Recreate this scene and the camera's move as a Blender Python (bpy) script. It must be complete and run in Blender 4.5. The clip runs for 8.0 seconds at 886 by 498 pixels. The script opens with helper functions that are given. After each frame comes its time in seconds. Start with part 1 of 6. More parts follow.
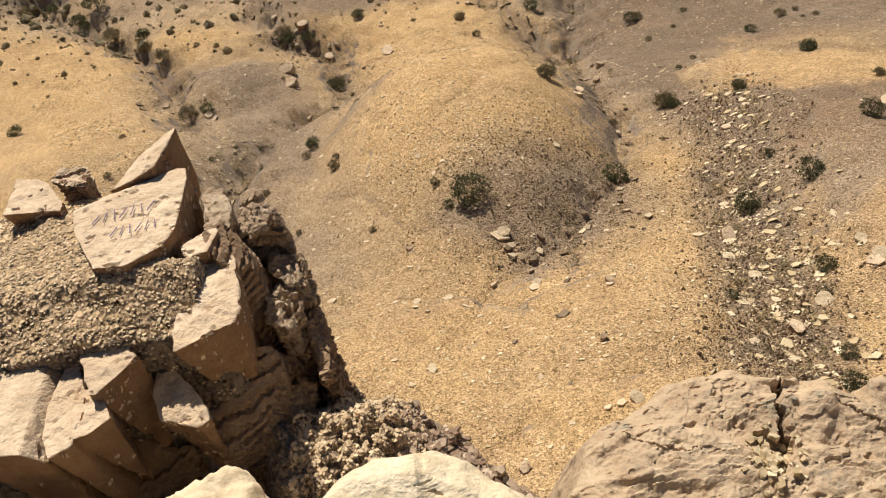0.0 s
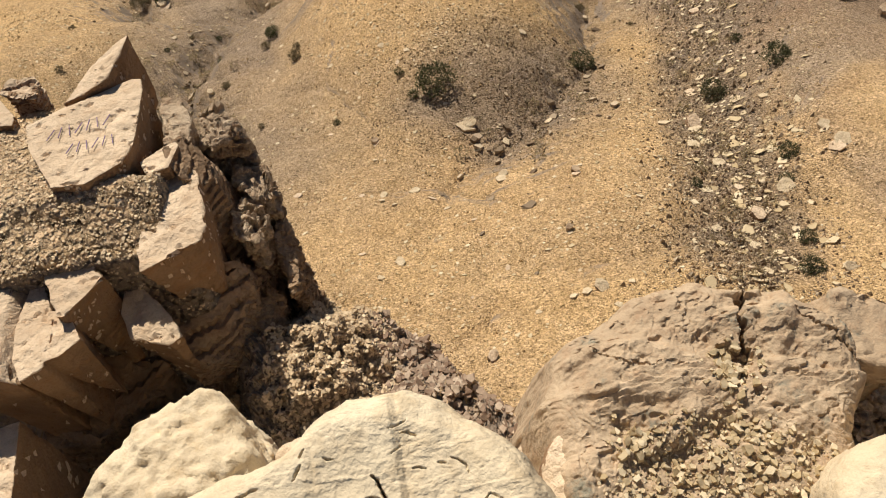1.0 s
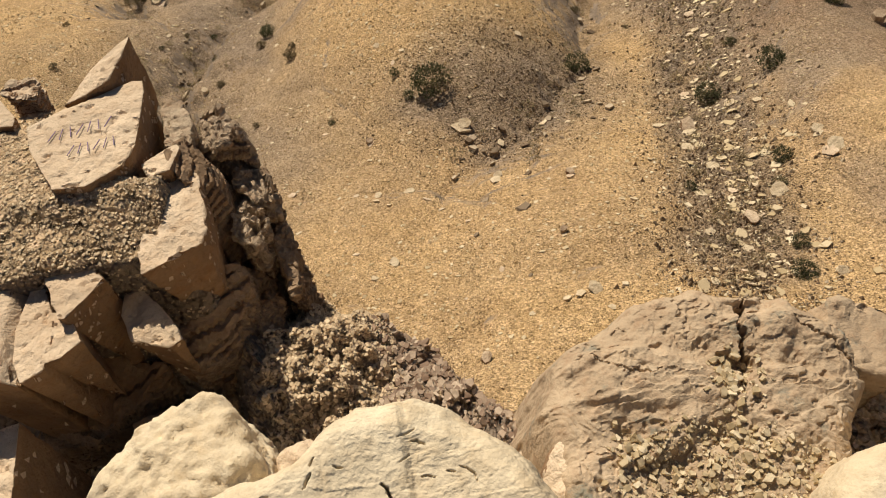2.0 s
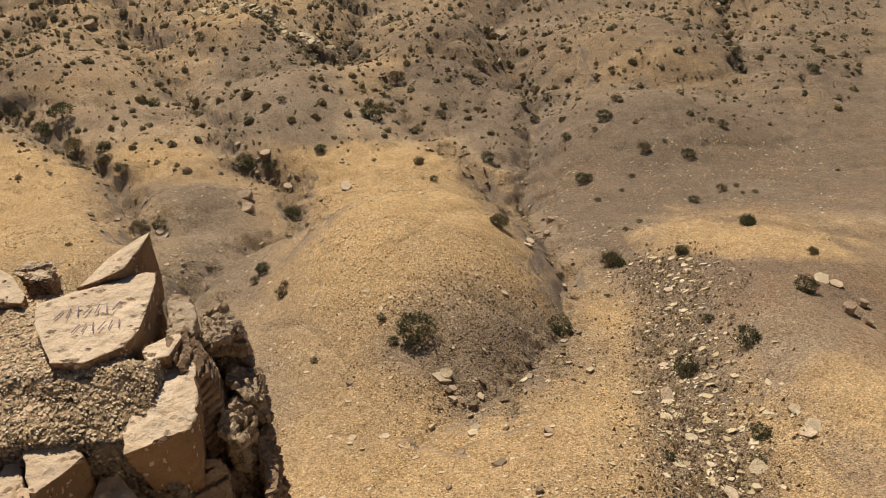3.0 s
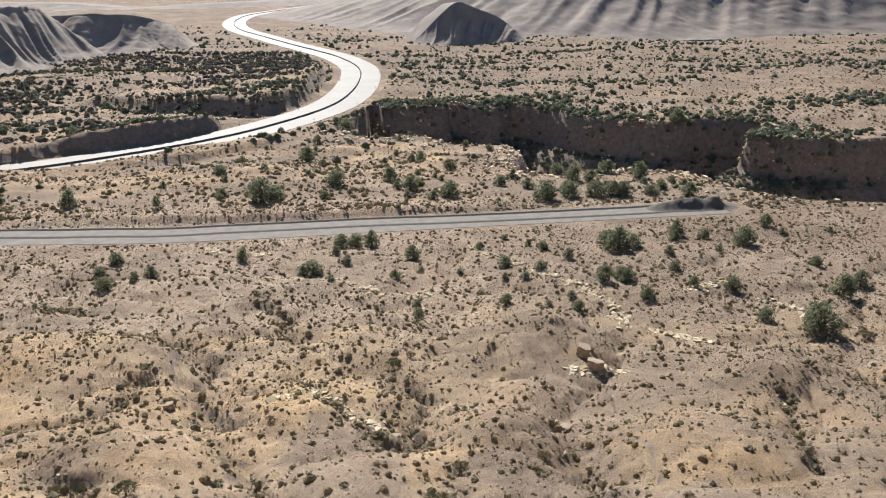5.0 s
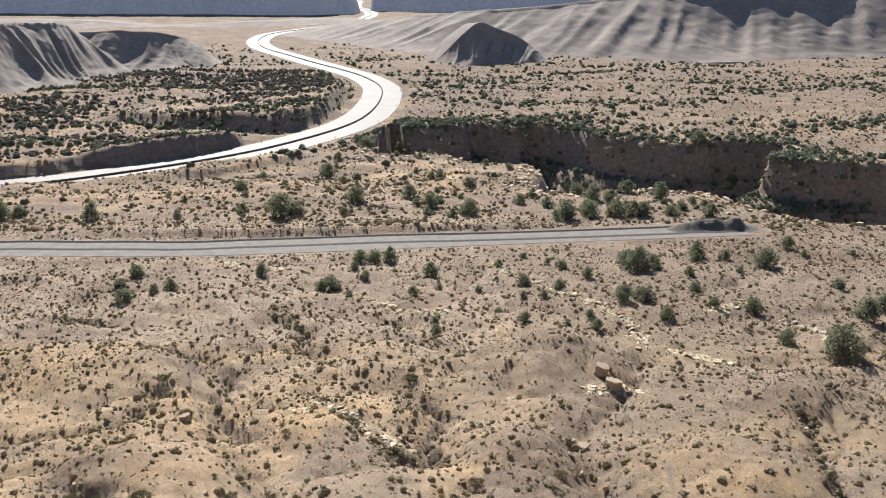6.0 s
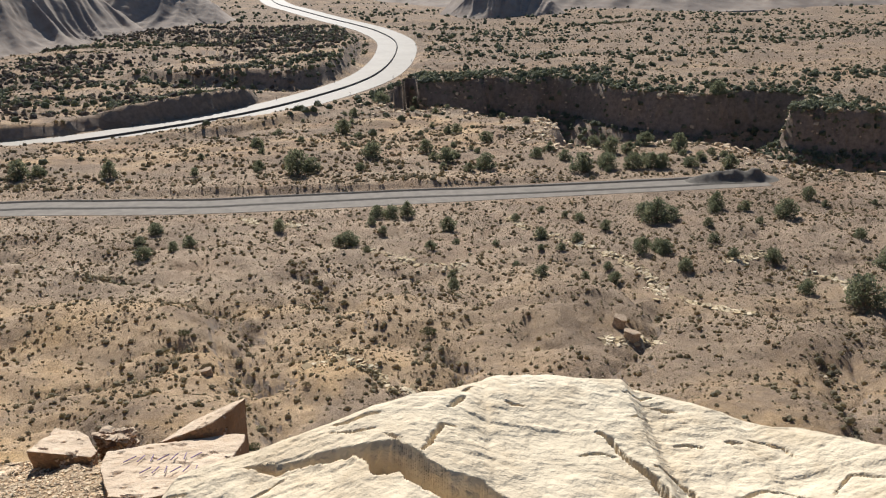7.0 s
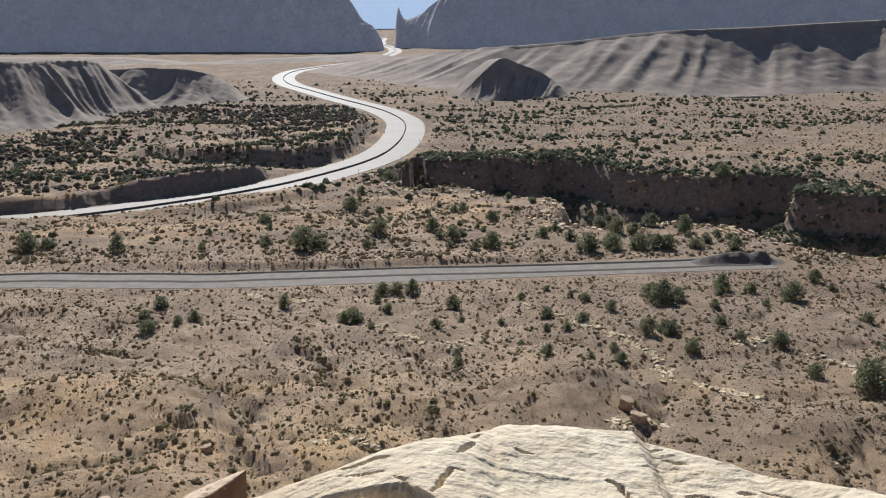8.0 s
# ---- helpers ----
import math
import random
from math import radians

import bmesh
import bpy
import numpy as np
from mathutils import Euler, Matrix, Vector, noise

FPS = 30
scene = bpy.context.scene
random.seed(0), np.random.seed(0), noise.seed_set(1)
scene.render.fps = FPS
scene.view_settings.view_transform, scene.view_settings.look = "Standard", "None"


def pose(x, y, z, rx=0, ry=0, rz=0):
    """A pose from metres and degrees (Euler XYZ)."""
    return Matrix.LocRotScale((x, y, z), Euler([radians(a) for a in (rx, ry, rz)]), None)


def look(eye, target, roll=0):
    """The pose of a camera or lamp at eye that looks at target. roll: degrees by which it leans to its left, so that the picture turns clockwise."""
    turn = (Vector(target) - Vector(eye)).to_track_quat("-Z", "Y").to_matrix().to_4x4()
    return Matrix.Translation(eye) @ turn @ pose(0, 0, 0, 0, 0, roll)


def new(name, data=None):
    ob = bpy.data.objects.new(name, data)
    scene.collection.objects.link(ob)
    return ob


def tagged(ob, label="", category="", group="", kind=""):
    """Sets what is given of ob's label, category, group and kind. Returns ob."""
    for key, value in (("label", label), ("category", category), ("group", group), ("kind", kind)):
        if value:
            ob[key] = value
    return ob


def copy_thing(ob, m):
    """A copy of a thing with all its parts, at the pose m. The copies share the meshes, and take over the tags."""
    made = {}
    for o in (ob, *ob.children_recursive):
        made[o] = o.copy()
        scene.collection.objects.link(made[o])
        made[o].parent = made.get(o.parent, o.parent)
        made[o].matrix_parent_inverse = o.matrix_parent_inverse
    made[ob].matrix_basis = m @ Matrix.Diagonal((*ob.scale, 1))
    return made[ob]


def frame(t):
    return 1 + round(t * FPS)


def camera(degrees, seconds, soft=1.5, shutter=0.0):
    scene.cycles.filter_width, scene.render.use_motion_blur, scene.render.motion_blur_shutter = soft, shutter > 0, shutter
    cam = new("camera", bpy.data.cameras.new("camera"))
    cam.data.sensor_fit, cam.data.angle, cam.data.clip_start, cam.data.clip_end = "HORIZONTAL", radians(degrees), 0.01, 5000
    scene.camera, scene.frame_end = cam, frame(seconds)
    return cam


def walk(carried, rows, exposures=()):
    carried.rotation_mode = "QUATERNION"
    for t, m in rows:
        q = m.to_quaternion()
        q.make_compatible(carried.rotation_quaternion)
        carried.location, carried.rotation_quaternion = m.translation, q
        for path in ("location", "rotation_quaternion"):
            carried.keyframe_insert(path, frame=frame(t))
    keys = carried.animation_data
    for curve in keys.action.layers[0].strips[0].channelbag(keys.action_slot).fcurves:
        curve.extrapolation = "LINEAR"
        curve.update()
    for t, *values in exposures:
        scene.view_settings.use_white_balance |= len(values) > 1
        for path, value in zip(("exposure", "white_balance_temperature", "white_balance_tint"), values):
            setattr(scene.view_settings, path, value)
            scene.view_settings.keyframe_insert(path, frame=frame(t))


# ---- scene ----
cam = camera(54.75, 8.0, soft=1.1)
PATH = [
    (0.0, pose(0.303, 0.201, 56.065, 35.58, 5.60, -8.80)),
    (0.5, pose(0.319, 0.229, 56.085, 31.48, 4.31, -10.48)),
    (1.0, pose(0.319, 0.294, 56.104, 28.00, 4.27, -10.88)),
    (1.2, pose(0.311, 0.320, 56.108, 26.98, 4.40, -11.06)),
    (2.3, pose(0.277, 0.291, 56.132, 29.70, 2.47, -10.13)),
    (2.5, pose(0.259, 0.260, 56.127, 33.91, 1.47, -9.40)),
    (3.0, pose(0.185, 0.103, 56.109, 45.05, -0.54, -7.36)),
    (3.5, pose(0.131, 0.012, 56.030, 51.35, -0.88, -5.79)),
    (4.0, pose(0.085, -0.131, 56.021, 58.41, -0.93, -4.11)),
    (4.3, pose(0.047, -0.167, 56.001, 63.96, -0.96, -3.28)),
    (4.5, pose(-0.012, -0.122, 55.988, 67.10, -0.52, -3.24)),
    (4.7, pose(-0.064, -0.073, 55.959, 69.56, -0.17, -3.18)),
    (6.0, pose(-0.065, 0.005, 55.442, 72.19, -0.36, -1.49)),
    (6.5, pose(-0.018, 0.052, 55.166, 72.94, -0.54, -0.55)),
    (7.0, pose(0.007, 0.018, 55.028, 69.28, 0.67, -0.61)),
    (7.5, pose(0.009, 0.014, 55.010, 70.77, 0.64, -0.55)),
    (8.0, pose(0.001, 0.000, 55.001, 74.50, -0.00, -0.00)),
]
EXPOSURE = [(0, 0.26, 6750, 10), (1.0, 0.12, 6800, 10), (2.5, -0.04, 7200, 10), (3.0, -0.05, 6850, 10), (3.5, 0.05, 6450, 10), (4.0, 0.22, 6200, 10), (4.7, 0.6, 5750, 10), (6.0, 0.76, 5650, 10), (6.5, 0.82, 5700, 10), (7.0, 0.36, 5850, 10), (7.5, 0.22, 5850, 10), (8.0, 0.22, 5600, 10)]
walk(cam, PATH, EXPOSURE)

# ---- light ----
SUN_AZIMUTH, SUN_HEIGHT = -14.0, 38.0        # degrees from +y towards +x; degrees above the horizon
world = bpy.data.worlds.new("world")
scene.world = world
world.use_nodes = True
wt = world.node_tree
sky = wt.nodes.new("ShaderNodeTexSky")
sky.sky_type, sky.sun_disc = "NISHITA", False
sky.sun_elevation, sky.sun_rotation = radians(SUN_HEIGHT), radians(SUN_AZIMUTH)
sky.altitude, sky.dust_density, sky.ozone_density = 1500, 0.25, 2.0
wt.links.new(sky.outputs["Color"], wt.nodes["Background"].inputs["Color"])
wt.nodes["Background"].inputs["Strength"].default_value = 0.05
sun_data = bpy.data.lights.new("sun", "SUN")
sun_data.energy, sun_data.angle, sun_data.color = 5.0, radians(0.55), (1.0, 0.93, 0.82)
sun = new("sun", sun_data)
sa, sh = radians(SUN_AZIMUTH), radians(SUN_HEIGHT)
sun.matrix_world = look((0, 0, 0), (-math.sin(sa) * math.cos(sh), -math.cos(sa) * math.cos(sh), -math.sin(sh)))


# ---- materials ----
class Nodes:
    """A short way to write a node material."""

    def __init__(self, name):
        self.mat = bpy.data.materials.new(name)
        self.mat.use_nodes = True
        self.t = self.mat.node_tree
        self.bsdf = self.t.nodes["Principled BSDF"]

    def node(self, kind, **kw):
        n = self.t.nodes.new(kind)
        for key, value in kw.items():
            if key in ("operation", "blend_type", "data_type", "attribute_name", "noise_dimensions", "feature", "mode", "vector_type"):
                exec_set(n, key, value)
            else:
                n.inputs[key.replace("_", " ")].default_value = value
        return n

    def link(self, a, b):
        self.t.links.new(a, b)

    def position(self):
        return self.node("ShaderNodeNewGeometry").outputs["Position"]

    def coords(self):
        return self.node("ShaderNodeTexCoord").outputs["Object"]

    def noise(self, vec, scale, detail=4.0, rough=0.6):
        n = self.node("ShaderNodeTexNoise", Scale=scale, Detail=detail, Roughness=rough)
        self.link(vec, n.inputs["Vector"])
        return n.outputs["Fac"]

    def voronoi(self, vec, scale, out="Distance", feature="F1"):
        n = self.node("ShaderNodeTexVoronoi", Scale=scale, feature=feature)
        self.link(vec, n.inputs["Vector"])
        return n.outputs[out]

    def span(self, fac, lo, hi, a=0.0, b=1.0):
        n = self.node("ShaderNodeMapRange")
        self.link(fac, n.inputs["Value"])
        for key, v in (("From Min", lo), ("From Max", hi), ("To Min", a), ("To Max", b)):
            n.inputs[key].default_value = v
        return n.outputs["Result"]

    def mix(self, fac, a, b, blend="MIX"):
        n = self.t.nodes.new("ShaderNodeMix")
        n.data_type, n.blend_type = "RGBA", blend
        for socket, v in ((n.inputs[0], fac), (n.inputs[6], a), (n.inputs[7], b)):
            if isinstance(v, (int, float)):
                socket.default_value = v
            elif isinstance(v, tuple):
                socket.default_value = (*v, 1.0)
            else:
                self.link(v, socket)
        return n.outputs[2]

    def math(self, op, a, b=0.0):
        n = self.t.nodes.new("ShaderNodeMath")
        n.operation = op
        for socket, v in ((n.inputs[0], a), (n.inputs[1], b)):
            if isinstance(v, (int, float)):
                socket.default_value = v
            else:
                self.link(v, socket)
        return n.outputs[0]

    def attr(self, name):
        n = self.t.nodes.new("ShaderNodeAttribute")
        n.attribute_name = name
        return n

    def bump(self, height, strength, distance, under=None):
        n = self.node("ShaderNodeBump", Strength=strength, Distance=distance)
        self.link(height, n.inputs["Height"])
        if under is not None:
            self.link(under, n.inputs["Normal"])
        return n.outputs["Normal"]

    def done(self, color, rough=0.9, normal=None, spec=0.2):
        if isinstance(color, tuple):
            self.bsdf.inputs["Base Color"].default_value = (*color, 1.0)
        else:
            self.link(color, self.bsdf.inputs["Base Color"])
        if isinstance(rough, float):
            self.bsdf.inputs["Roughness"].default_value = rough
        else:
            self.link(rough, self.bsdf.inputs["Roughness"])
        self.bsdf.inputs["Specular IOR Level"].default_value = spec
        if normal is not None:
            self.link(normal, self.bsdf.inputs["Normal"])
        return self.mat


def exec_set(n, key, value):
    if key == "operation":
        n.operation = value
    elif key == "feature":
        n.feature = value
    elif key == "noise_dimensions":
        n.noise_dimensions = value


def ground_material():
    m = Nodes("desert_soil")
    p = m.position()
    sep = m.t.nodes.new("ShaderNodeSeparateColor")
    m.link(m.attr("soil").outputs["Color"], sep.inputs["Color"])
    yellow, stony, red = sep.outputs
    big, mid, fine = m.noise(p, 0.12, 5), m.noise(p, 0.9, 5), m.noise(p, 9.0, 4, 0.7)
    tan = m.mix(m.span(mid, 0.3, 0.7), (0.36, 0.262, 0.165), (0.50, 0.375, 0.245))
    tan = m.mix(m.span(m.noise(p, 0.35, 6, 0.7), 0.5, 0.72), tan, (0.60, 0.46, 0.305))
    ochre = m.mix(m.span(mid, 0.3, 0.7), (0.575, 0.375, 0.172), (0.68, 0.46, 0.23))
    ochre = m.mix(m.span(m.noise(p, 0.28, 6, 0.72), 0.50, 0.70, 0.0, 0.4), ochre, (0.40, 0.245, 0.105))
    base = m.mix(yellow, tan, ochre)
    rust = m.mix(m.span(fine, 0.3, 0.7), (0.31, 0.185, 0.10), (0.44, 0.275, 0.15))
    base = m.mix(m.math("MULTIPLY", red, m.span(big, 0.38, 0.62)), base, rust)
    open_land = m.span(red, 0.3, 0.55)
    base = m.mix(m.math("MULTIPLY", open_land, m.span(m.noise(p, 0.045, 7, 0.72), 0.48, 0.60, 0.0, 0.75)), base, (0.23, 0.165, 0.11))
    base = m.mix(m.math("MULTIPLY", open_land, m.span(m.noise(p, 0.07, 7, 0.75), 0.53, 0.64, 0.0, 0.6)), base, (0.47, 0.37, 0.255))
    grey = m.mix(m.span(fine, 0.3, 0.7), (0.185, 0.134, 0.088), (0.30, 0.222, 0.148))
    base = m.mix(m.math("MULTIPLY", stony, m.span(mid, 0.25, 0.6, 0.4, 1.0)), base, grey)
    for scale, pale, dark in ((40.0, 0.6, 0.72), (19.0, 0.46, 0.58), (9.0, 0.24, 0.28), (1.7, 0.06, 0.10)):
        gsep = m.t.nodes.new("ShaderNodeSeparateColor")
        m.link(m.voronoi(p, scale, "Color"), gsep.inputs["Color"])
        base = m.mix(m.span(gsep.outputs[0], 0.5, 1.0, 0.0, pale), base, m.mix(1.0, base, (1.55, 1.6, 1.8), "MULTIPLY"))
        base = m.mix(m.span(gsep.outputs[1], 0.62, 0.95, 0.0, dark), base, m.mix(1.0, base, (0.34, 0.32, 0.30), "MULTIPLY"))
    g = m.t.nodes.new("ShaderNodeNewGeometry")
    nz = m.t.nodes.new("ShaderNodeSeparateXYZ")
    m.link(g.outputs["True Normal"], nz.inputs[0])
    steep = m.span(m.math("ADD", nz.outputs[2], m.math("MULTIPLY", mid, 0.18)), 0.86, 0.74)
    crag = m.mix(m.span(m.noise(p, 0.5, 6, 0.7), 0.35, 0.65), (0.21, 0.165, 0.125), (0.36, 0.28, 0.21))
    base = m.mix(steep, base, crag)
    pebbles = m.bump(m.math("SUBTRACT", 1.0, m.voronoi(p, 15.0)), 0.8, 0.07, m.bump(fine, 0.6, 0.08, m.bump(mid, 0.2, 0.3)))
    normal = m.bump(m.math("SUBTRACT", 1.0, m.voronoi(p, 34.0)), 0.7, 0.035, pebbles)
    return m.done(base, 0.95, normal, 0.1)


def rock_material(name, light, dark, rust, pits=1.0, scale=1.0, lichen=0.0, relief=1.0):
    m = Nodes(name)
    p = m.position()
    a = m.noise(p, 2.2 * scale, 6, 0.62)
    b = m.noise(p, 14.0 * scale, 5, 0.65)
    c = m.noise(p, 90.0 * scale, 3, 0.6)
    col = m.mix(m.span(a, 0.38, 0.62), dark, light)
    col = m.mix(m.math("MULTIPLY", m.span(b, 0.48, 0.72), 0.7), col, rust)
    col = m.mix(m.span(c, 0.3, 0.75, 0.0, 0.22), col, tuple(0.5 * v for v in dark))
    varnish = m.math("MULTIPLY", m.span(m.noise(p, 5.0 * scale, 7, 0.7), 0.50, 0.64, 0.0, 0.55), m.span(m.noise(p, 1.1 * scale, 3, 0.5), 0.40, 0.60))
    col = m.mix(varnish, col, tuple(0.62 * v for v in dark))
    if lichen:
        col = m.mix(m.math("MULTIPLY", m.span(m.noise(p, 7.0, 6, 0.7), 0.60, 0.68), lichen), col, (0.17, 0.20, 0.17))
    pit = m.voronoi(p, 22.0 * scale)
    pit = m.span(pit, 0.0, 0.22)
    col = m.mix(m.math("MULTIPLY", m.math("SUBTRACT", 1.0, pit), m.math("MULTIPLY", m.span(a, 0.5, 0.62), 0.5 * pits)), col, tuple(0.35 * v for v in rust))
    normal = m.bump(c, 0.5 * relief, 0.006 * relief, m.bump(b, 0.7 * relief, 0.045 * relief, m.bump(a, 0.55, 0.12 * relief)))
    return m.done(col, 0.92, normal, 0.15)


def plain_rough(name, one, two, scale, rough=0.9, relief=0.02, spec=0.2):
    m = Nodes(name)
    p = m.position()
    a, b = m.noise(p, scale, 5, 0.6), m.noise(p, scale * 9, 4, 0.6)
    col = m.mix(m.span(a, 0.3, 0.7), one, two)
    col = m.mix(m.span(b, 0.45, 0.8, 0.0, 0.4), col, tuple(0.6 * v for v in one))
    return m.done(col, rough, m.bump(b, 0.5, relief), spec)


SOIL = ground_material()
CREAM = rock_material("cream_sandstone", (0.78, 0.665, 0.48), (0.67, 0.545, 0.375), (0.52, 0.385, 0.23), 1.0, 1.2, 0.0, 0.65)
BUFF = rock_material("buff_sandstone", (0.76, 0.60, 0.43), (0.60, 0.455, 0.315), (0.50, 0.335, 0.205), 0.9)
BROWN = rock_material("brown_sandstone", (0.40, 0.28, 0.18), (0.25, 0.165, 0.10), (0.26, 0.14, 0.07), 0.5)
# rust brown of the split faces, darkened to deepen the shade on them
RUST_SHADE = rock_material("rusty_shaded_side", (0.36, 0.23, 0.135), (0.24, 0.15, 0.09), (0.30, 0.155, 0.07), 0.4)
LEDGE = rock_material("pinkish_ledge_rock", (0.58, 0.445, 0.305), (0.42, 0.31, 0.205), (0.37, 0.235, 0.14), 0.9, 1.4, 0.6, 0.65)
GRAVEL = plain_rough("grey_road_gravel", (0.21, 0.18, 0.145), (0.30, 0.26, 0.21), 0.4)
CONCRETE = plain_rough("pale_highway_concrete", (0.26, 0.215, 0.155), (0.32, 0.265, 0.195), 0.08, 0.66, 0.005, 0.32)
BARRIER = plain_rough("dark_barrier", (0.10, 0.09, 0.08), (0.14, 0.125, 0.11), 1.0)
PALE_PAINT = plain_rough("pale_post_paint", (0.7, 0.68, 0.62), (0.8, 0.78, 0.72), 3.0)
BARK = plain_rough("grey_bark", (0.16, 0.12, 0.085), (0.24, 0.19, 0.14), 6.0)


# ---- shape tools ----
def mesh_object(name, verts, faces, material, smooth=True, parent=None, label="", sharp=None):
    me = bpy.data.meshes.new(name)
    verts = np.asarray(verts, dtype=np.float32)
    faces = np.asarray(faces, dtype=np.int32)
    me.vertices.add(len(verts))
    me.vertices.foreach_set("co", verts.ravel())
    n, k = faces.shape
    me.loops.add(n * k)
    me.loops.foreach_set("vertex_index", faces.ravel())
    me.polygons.add(n)
    me.polygons.foreach_set("loop_start", np.arange(0, n * k, k, dtype=np.int32))
    me.polygons.foreach_set("loop_total", np.full(n, k, dtype=np.int32))
    me.polygons.foreach_set("use_smooth", np.full(n, bool(smooth)))
    me.update(calc_edges=True)
    me.validate()
    if sharp is not None:
        me.set_sharp_from_angle(angle=radians(sharp))
    me.materials.append(material)
    ob = new(name, me)
    if parent is not None:
        ob.parent = parent
    if label:
        ob["label"] = label
    return ob


def grid_faces(rows, cols, wrap=False):
    i = np.arange(rows * cols).reshape(rows, cols)
    if wrap:
        i = np.concatenate([i, i[:, :1]], 1)
    return np.stack([i[:-1, :-1], i[:-1, 1:], i[1:, 1:], i[1:, :-1]], -1).reshape(-1, 4)


def smoothstep(lo, hi, v):
    t = np.clip((v - lo) / (hi - lo), 0, 1)
    return t * t * (3 - 2 * t)


def hash2(ix, iy, seed):
    h = (ix.astype(np.int64) * 374761393 + iy.astype(np.int64) * 668265263 + seed * 982451653) & 0x7FFFFFFF
    h = ((h ^ (h >> 13)) * 1274126177) & 0x7FFFFFFF
    return ((h ^ (h >> 16)) & 0xFFFF) / 65535.0


def value_noise(x, y, seed=0):
    """Smooth noise in -1..1."""
    ix, iy = np.floor(x), np.floor(y)
    fx, fy = x - ix, y - iy
    fx, fy = fx * fx * (3 - 2 * fx), fy * fy * (3 - 2 * fy)
    a, b = hash2(ix, iy, seed), hash2(ix + 1, iy, seed)
    c, d = hash2(ix, iy + 1, seed), hash2(ix + 1, iy + 1, seed)
    return 2 * (a + (b - a) * fx + (c - a) * fy + (a - b - c + d) * fx * fy) - 1


def fbm(x, y, octaves=5, seed=0, gain=0.5):
    out, amp, total = 0.0, 1.0, 0.0
    for o in range(octaves):
        out = out + amp * value_noise(x * 2**o + 17.3 * o, y * 2**o - 9.1 * o, seed + o)
        total, amp = total + amp, amp * gain
    return out / total


def hash3(ix, iy, iz, seed):
    return hash2(ix + 57 * iz, iy - 131 * iz, seed)


def noise3(p, seed=0):
    i = np.floor(p)
    f = p - i
    f = f * f * (3 - 2 * f)
    out = 0.0
    for dx in (0, 1):
        for dy in (0, 1):
            for dz in (0, 1):
                w = (f[:, 0] if dx else 1 - f[:, 0]) * (f[:, 1] if dy else 1 - f[:, 1]) * (f[:, 2] if dz else 1 - f[:, 2])
                out = out + w * hash3(i[:, 0] + dx, i[:, 1] + dy, i[:, 2] + dz, seed)
    return 2 * out - 1


def fbm3(p, octaves=4, seed=0, gain=0.5):
    out, amp, total = 0.0, 1.0, 0.0
    for o in range(octaves):
        out = out + amp * noise3(p * 2**o + 11.7 * o, seed + o)
        total, amp = total + amp, amp * gain
    return out / total


def heights(spots):
    """The ground's height under each of many spots."""
    p = np.array([q[:2] for q in spots], float)
    return [float(v) for v in ground_z(p[:, 0], p[:, 1])]


def along(x, y, line):
    """Distance of points to a polyline, and how far along it (0 to 1) the nearest point lies."""
    best = np.full(np.shape(x), 1e9)
    where = np.zeros(np.shape(x))
    line = np.asarray(line, float)
    steps = np.hypot(*np.diff(line, axis=0).T)
    total, run = steps.sum(), 0.0
    for (ax, ay), (bx, by), s in zip(line[:-1], line[1:], steps):
        u = np.clip(((x - ax) * (bx - ax) + (y - ay) * (by - ay)) / s**2, 0, 1)
        d = np.hypot(x - ax - u * (bx - ax), y - ay - u * (by - ay))
        near = d < best
        best = np.where(near, d, best)
        where = np.where(near, (run + u * s) / total, where)
        run += s
    return best, where


def side_of(x, y, line):
    """Positive to the left of a polyline, negative to its right, by the nearest stretch."""
    best = np.full(np.shape(x), 1e9)
    out = np.zeros(np.shape(x))
    for (ax, ay), (bx, by) in zip(line[:-1], line[1:]):
        u = np.clip(((x - ax) * (bx - ax) + (y - ay) * (by - ay)) / ((bx - ax) ** 2 + (by - ay) ** 2), 0, 1)
        d = np.hypot(x - ax - u * (bx - ax), y - ay - u * (by - ay))
        out = np.where(d < best, (bx - ax) * (y - ay) - (by - ay) * (x - ax), out)
        best = np.minimum(d, best)
    return out


def inside_by(x, y, corners):
    """Distance of points to the edge of a polygon, positive inside it."""
    c = np.asarray(corners, float)
    d, _ = along(x, y, np.concatenate([c, c[:1]]))
    inside = np.zeros(np.shape(x), bool)
    for (ax, ay), (bx, by) in zip(c, np.roll(c, -1, 0)):
        cross = (ay > y) != (by > y)
        inside ^= cross & (x < (bx - ax) * (y - ay) / (by - ay + 1e-12) + ax)
    return np.where(inside, d, -d)


def spline(points, per=8):
    """A smooth line through points."""
    p = np.asarray(points, float)
    p = np.concatenate([[2 * p[0] - p[1]], p, [2 * p[-1] - p[-2]]])
    out = []
    for a, b, c, d in zip(p, p[1:], p[2:], p[3:]):
        for t in np.arange(per) / per:
            out.append(0.5 * (2 * b + (c - a) * t + (2 * a - 5 * b + 4 * c - d) * t**2 + (3 * b - a - 3 * c + d) * t**3))
    return np.array(out + [p[-2]])


